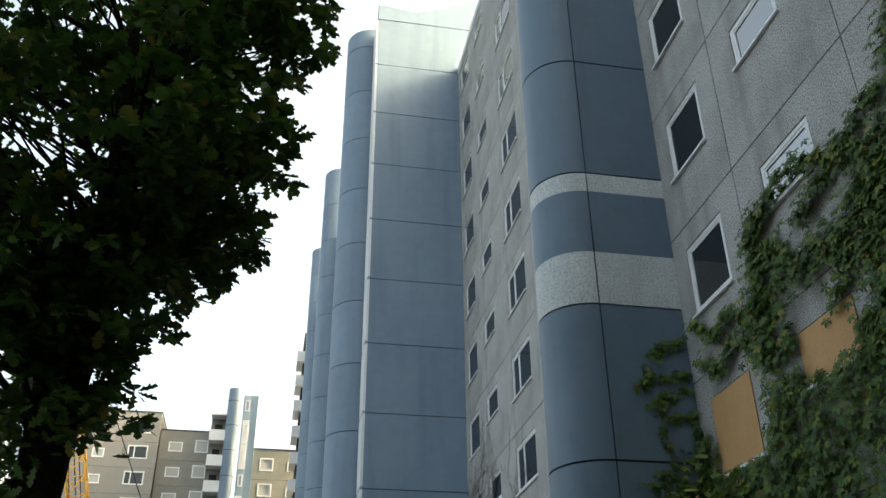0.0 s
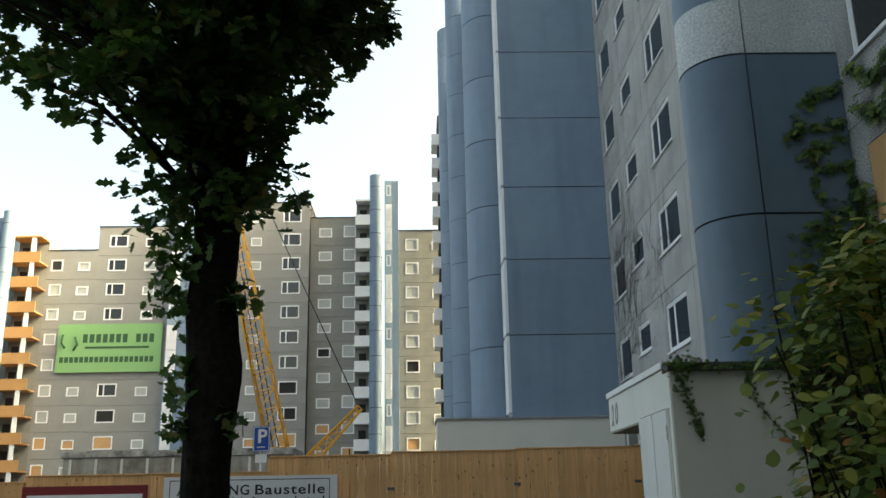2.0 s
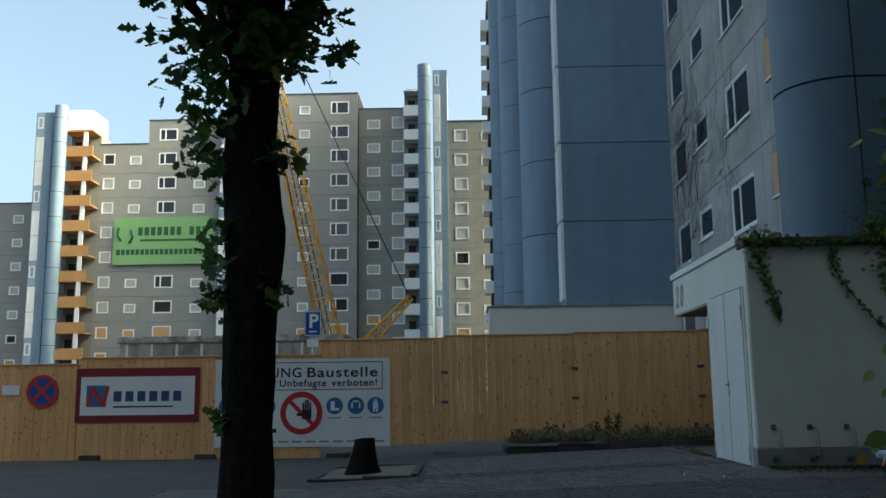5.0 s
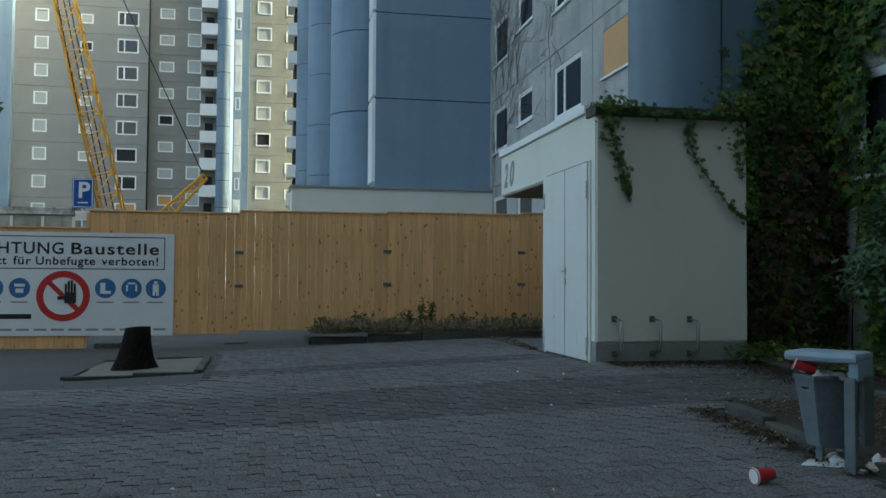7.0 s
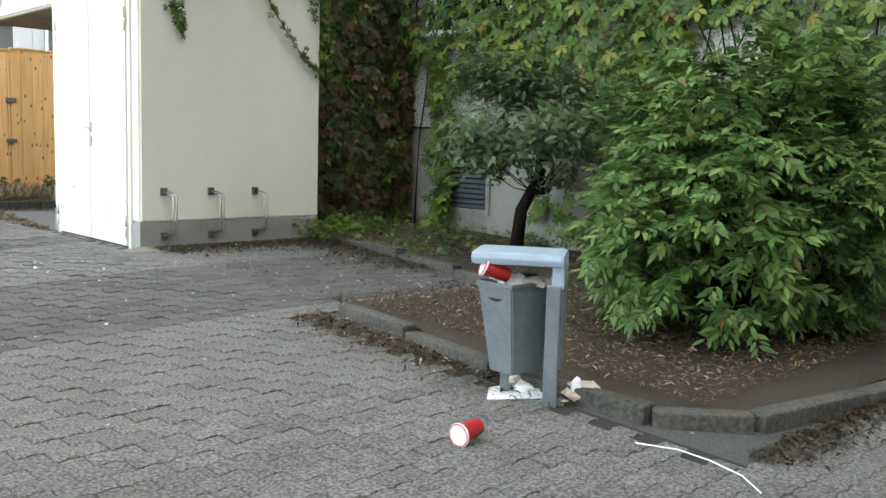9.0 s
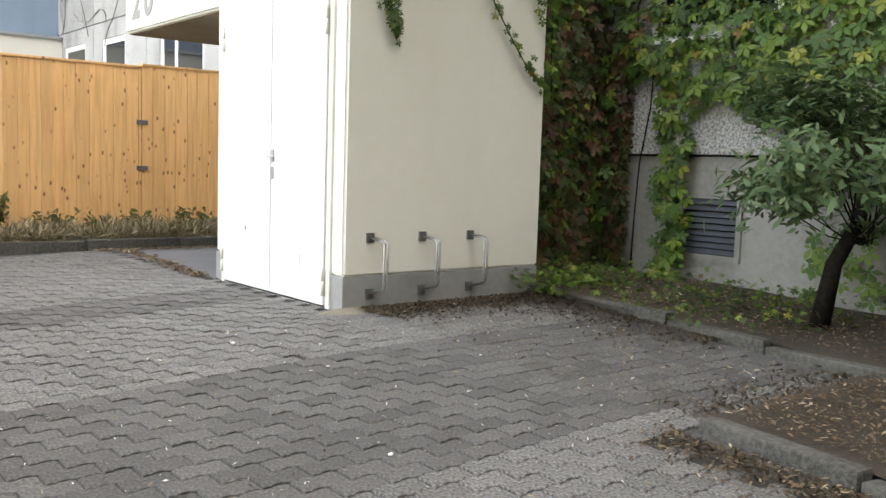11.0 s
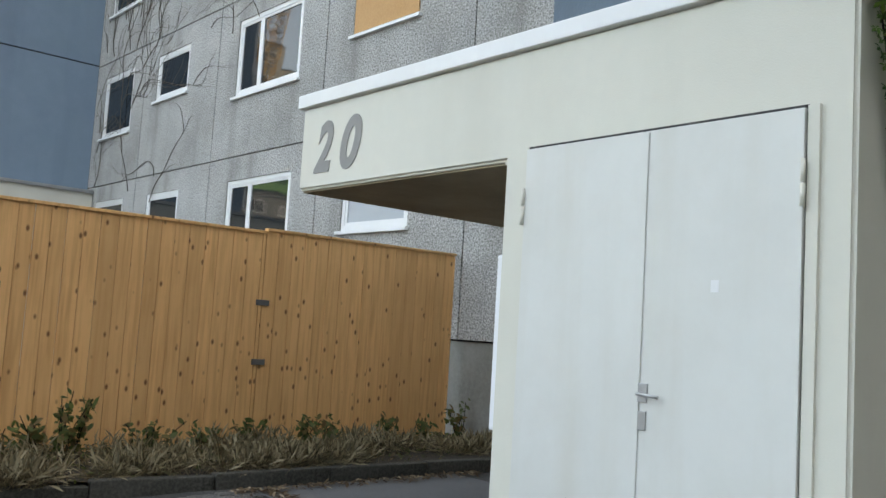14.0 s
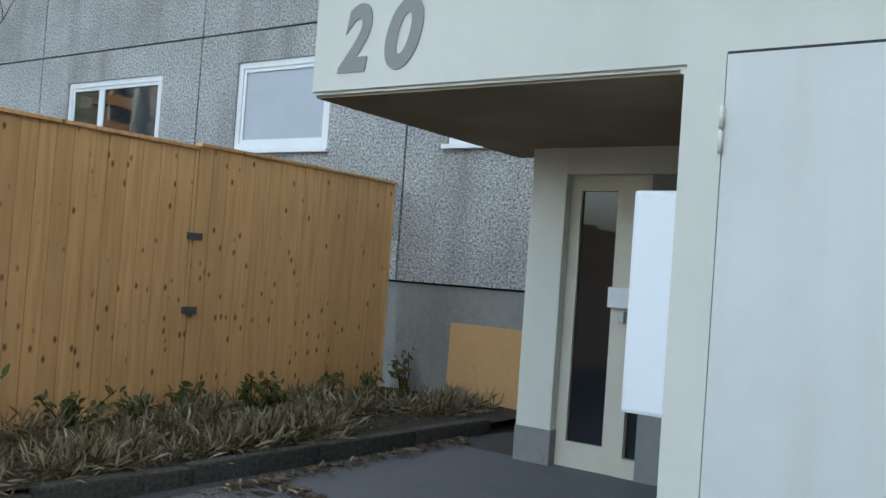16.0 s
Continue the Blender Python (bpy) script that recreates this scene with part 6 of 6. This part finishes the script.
def foot_dirt(r):
    u = r.random()
    if u < 0.35:
        x, y = r.uniform(3.75, 5.5), 13.38 - abs(r.normal(0, 0.24))
    elif u < 0.55:
        x, y = 5.45 - abs(r.normal(0, 0.3)), r.uniform(11.5, 13.4)
    elif u < 0.75:
        x, y = r.uniform(3.5, 5.6), 7.6 - abs(r.normal(0, 0.1))
    elif u < 0.9:
        x, y = 3.52 - abs(r.normal(0, 0.12)), r.uniform(8.7, 10.5)
    else:
        x, y = r.uniform(3.8, 5.4), 10.5 + abs(r.normal(0, 0.2))
    return x, y, ground_z(x, y) + 0.022 + r.uniform(0, 0.012)


def over_yard(r):
    x, y = r.uniform(-3.5, 3.6), r.uniform(3.0, 17.5)
    if r.random() < 0.35:
        x, y = r.uniform(1.0, 5.2), r.uniform(10.6, 13.2)
    return x, y, ground_z(x, y) + 0.018


litter_field("grit", "small pale grit and crumbs strewn over the pavement", 2600, over_yard, (0.008, 0.026), M["grit"], LANCE, 69, 0.5)
litter_field("soil_crumbs", "dark soil and rotten leaf crumbs spilled along kerbs and wall", 11000, foot_dirt, (0.012, 0.045), M["crumbs"], LANCE, 66, 0.5)
litter_field("fallen_leaves", "brown fallen leaves along the kerbs", 3000, by_kerb, (0.012, 0.045), M["litter"], LANCE, 62)
litter_field("fallen_leaves", "brown fallen leaves before the entrance", 1200, by_hoarding, (0.03, 0.075), M["litter"], LANCE, 63)

rg = np.random.default_rng(71)
tuft = np.column_stack([rg.uniform(0.8, 6.9, 60), 18.2 + 1.2 * rg.random(60) ** 1.5, np.full(60, 0.45)])
tuft = np.concatenate([tuft, [(1.3, 18.5, 0.45), (1.6, 18.7, 0.45), (3.0, 18.4, 0.45), (3.3, 18.6, 0.45), (4.2, 18.4, 0.46), (4.5, 18.3, 0.46)] * 3])
n = 9000
root = tuft[rg.integers(len(tuft), size=n)] + np.column_stack([rg.normal(0, 0.1, n), rg.normal(0, 0.08, n), np.zeros(n)])
away = np.column_stack([rg.normal(0, 0.8, n), rg.normal(0, 0.8, n), np.ones(n)])
away /= np.linalg.norm(away, axis=1, keepdims=True)
side = np.cross(away, rg.normal(0, 1, (n, 3)))
side /= np.linalg.norm(side, axis=1, keepdims=True)
tagged(scatter("dry_grass", M["grass"], (root, side, away, rg.uniform(0.07, 0.26, n)), [(-0.008, 0, 0), (0.008, 0, 0), (0.007, 0.4, 0.05), (0.003, 0.75, 0.2), (0.0, 0.95, 0.42), (-0.007, 0.4, 0.05)]), "tufts of dry yellow grass along the hoarding", "grass", kind="stuff")
wx = [0.95, 1.6, 2.1, 2.5, 2.65, 2.8, 3.4, 3.9, 4.4, 5.0, 5.3, 6.0, 6.5, 6.9]
for i, x in enumerate(wx):
    h = [0.25, 0.35, 0.3, 0.5, 0.75, 0.6, 0.35, 0.3, 0.35, 0.4, 0.3, 0.35, 0.3, 0.5][i]
    h *= 0.72
    r = np.random.default_rng(80 + i)
    w = thing("weed", "small dark-leaved weed growing against the hoarding", "weed", "weeds along the hoarding")
    yb = 19.4 - r.uniform(0, 0.2)
    pos = []
    for s in range(4):
        top = Vector((x + r.normal(0, 0.12), yb + r.normal(0, 0.05), 0.45 + h * r.uniform(0.7, 1.15)))
        part("stem", tube([(x, yb, 0.4), ((x + top.x) / 2, yb, 0.45 + h * 0.5), top], 0.004, 5), M["bark"], w)
        pos += [tuple(Vector((x, yb, 0.45)).lerp(top, q) + Vector(r.normal(0, 0.03, 3))) for q in r.uniform(0.1, 1, 22)]
    pos = np.array(pos)
    ax, ay = axes_about(np.tile((0, -0.7, 0.7), (len(pos), 1)), 0.6, r)
    scatter("leaves", M["weed_leaf"], (pos, ax, ay, r.uniform(0.045, 0.1, len(pos))), ELDER, w, "", "stuff")


def low_plants(r):
    x, y = r.uniform(5.3, 7.0), r.uniform(11.2, 13.9)
    if r.random() < 0.4:
        x, y = r.uniform(5.2, 6.2), r.uniform(12.9, 13.6)
    return x, y, ground_z(x, y) + 0.08 + r.uniform(0, 0.16)


litter_field("ground_cover", "low green weeds at the foot of the ivy wall", 1300, low_plants, (0.03, 0.075), M["ivy_leaf"], CREEPER, 64, 0.5)

def verge(r):
    x, y = r.uniform(0.75, 6.9), 19.55 - abs(r.normal(0, 0.65))
    return x, max(y, 18.2), 0.45 + r.uniform(0, 0.07)


litter_field("ground_cover", "low dark weeds among the dry grass below the hoarding", 4200, verge, (0.02, 0.06), M["weed_leaf"], LANCE, 67, 0.6)
litter_field("fallen_leaves", "brown fallen leaves among the grass below the hoarding", 3500, verge, (0.02, 0.06), M["litter"], LANCE, 68, 0.4)

# orange board and bin store details on the far wall base
tagged(part("boarding", boxes([(WALL_X - 0.02, 17.7, 0.4, WALL_X + 0.04, 18.85, 1.19)]), M["osb"]), "orange chipboard closing the cellar window", "board")

# cellar vent in the base wall
vent = thing("cellar_vent", "dark slatted cellar vent with a pale frame in the base wall", "vent")
VX = WALL_X + 0.05
part("frame", boxes([(VX - 0.03, 12.6, 0.62, VX, 12.65, 1.22), (VX - 0.03, 13.2, 0.62, VX, 13.25, 1.22), (VX - 0.03, 12.65, 0.62, VX, 13.2, 0.67), (VX - 0.03, 12.65, 1.17, VX, 13.2, 1.22)]), M["base_grey"], vent)
# Dark sheet close behind the slats, coloured as the vent's unlit depth.
part("backing", boxes([(VX - 0.004, 12.65, 0.67, VX - 0.001, 13.2, 1.17)]), M["dark"], vent)
for k in range(9):
    part("slat", boxes([(-0.004, 12.652, -0.024, 0.004, 13.198, 0.024)]), M["vent_slat"], vent, "", pose(VX - 0.02, 0, 0.70 + 0.055 * k, 0, 35))

# ---- pavers of the yard ----
pavement = thing("pavement", "yard of interlocking grey concrete pavers with a darker band", "pavement", kind="structure")
sheet("paver_bedding", "dark joint sand between the pavers", "ground", (-4.0, 1.8, 3.44, 13.6), lambda x, y: ground_z(x, y) + 0.003, M["bedding"], 0.5, 0.0)
sheet("paver_bedding", "dark joint sand between the pavers", "ground", (-0.7, 13.6, 3.62, 17.95), lambda x, y: ground_z(x, y) + 0.003, M["bedding"], 0.5, 0.0)
PL, PW = 0.2, 0.115
wave = [(0.0, 0.0), (0.03, 0.0), (0.045, 0.011), (0.085, 0.011)]
edge = wave + [(x + PL / 2, y) for x, y in wave] + [(PL, 0.0)]
last = len(edge) - 1
outline = [(x + (0.002 if i == 0 else -0.002 if i == last else 0), y + 0.0018) for i, (x, y) in enumerate(edge)] + [(x + (0.002 if i == 0 else -0.002 if i == last else 0), y + PW - 0.0018) for i, (x, y) in reversed(list(enumerate(edge)))]
cxm, cym = PL / 2, PW / 2 + 0.007
top_out = [(cxm + (x - cxm) * 0.982, cym + (y - cym) * 0.968) for x, y in outline]
k12 = len(outline)
base_v = np.array([(x, y, -0.02) for x, y in outline] + [(x, y, 0.0105) for x, y in outline] + [(x, y, 0.013) for x, y in top_out])
base_f = [tuple((a, (a + 1) % k12, k12 + (a + 1) % k12, k12 + a)) for a in range(k12)] + [tuple((k12 + a, k12 + (a + 1) % k12, 2 * k12 + (a + 1) % k12, 2 * k12 + a)) for a in range(k12)]
top_f = tuple(range(2 * k12, 3 * k12))
paver_me = {}
for key in ("paver", "paver_dark"):
    me = bpy.data.meshes.new("paver")
    me.from_pydata(base_v.tolist(), [], base_f + [top_f])
    me.materials.append(M[key])
    paver_me[key] = me
rest = {"paver": [], "paver_dark": []}
rp = np.random.default_rng(91)
rows = int(16.2 / PW)
count = 0
for j in range(rows):
    y = 1.8 + j * PW
    for i in range(int(9.4 / PL)):
        x = -4.0 + i * PL + (PL / 2 if j % 2 else 0.0)
        if x + PL > 5.25 or (x + PL > 3.46 and 7.52 < y < 10.45) or (x + PL > SX - 0.03 and y + PW > SY0 - 0.03):
            continue
        if (y > 13.6 and x < -0.7) or y + PW > 18.4 - 0.12 * max(x, 0.7) or (x + PL > 3.66 and y > 15.2):
            continue
        key = "paver_dark" if 10.75 < y < 12.3 or 14.0 < y < 14.75 else "paver"
        z = ground_z(x, y) + rp.uniform(-0.002, 0.003)
        tx, ty = rp.normal(0, 0.5), rp.normal(0, 0.4)
        sl = math.degrees(math.atan((ground_z(x, y + PW) - ground_z(x, y)) / PW))
        m = pose(x, y, z, sl + tx * 0.5, ty * 0.5, 0)
        if 1.0 < x < 3.3 and 9.2 < y < 13.3 and count < 300:
            count += 1
            part("paver", paver_me[key], None, pavement, "", m)
        else:
            rest[key].append(m)
for key, ms in rest.items():
    h = np.column_stack([base_v, np.ones(len(base_v))])
    verts = np.concatenate([(h @ np.array(m).T)[:, :3] for m in ms])
    faces, nv = [], len(base_v)
    for q in range(len(ms)):
        faces += [tuple(v + q * nv for v in f) for f in base_f] + [tuple(v + q * nv for v in top_f)]
    me = bpy.data.meshes.new("pavers")
    me.from_pydata(verts.tolist(), [], faces)
    me.materials.append(M[key])
    ob = part("pavers", me, None, pavement, "darker band of pavers" if key == "paver_dark" else "")
    ob["kind"] = "stuff"
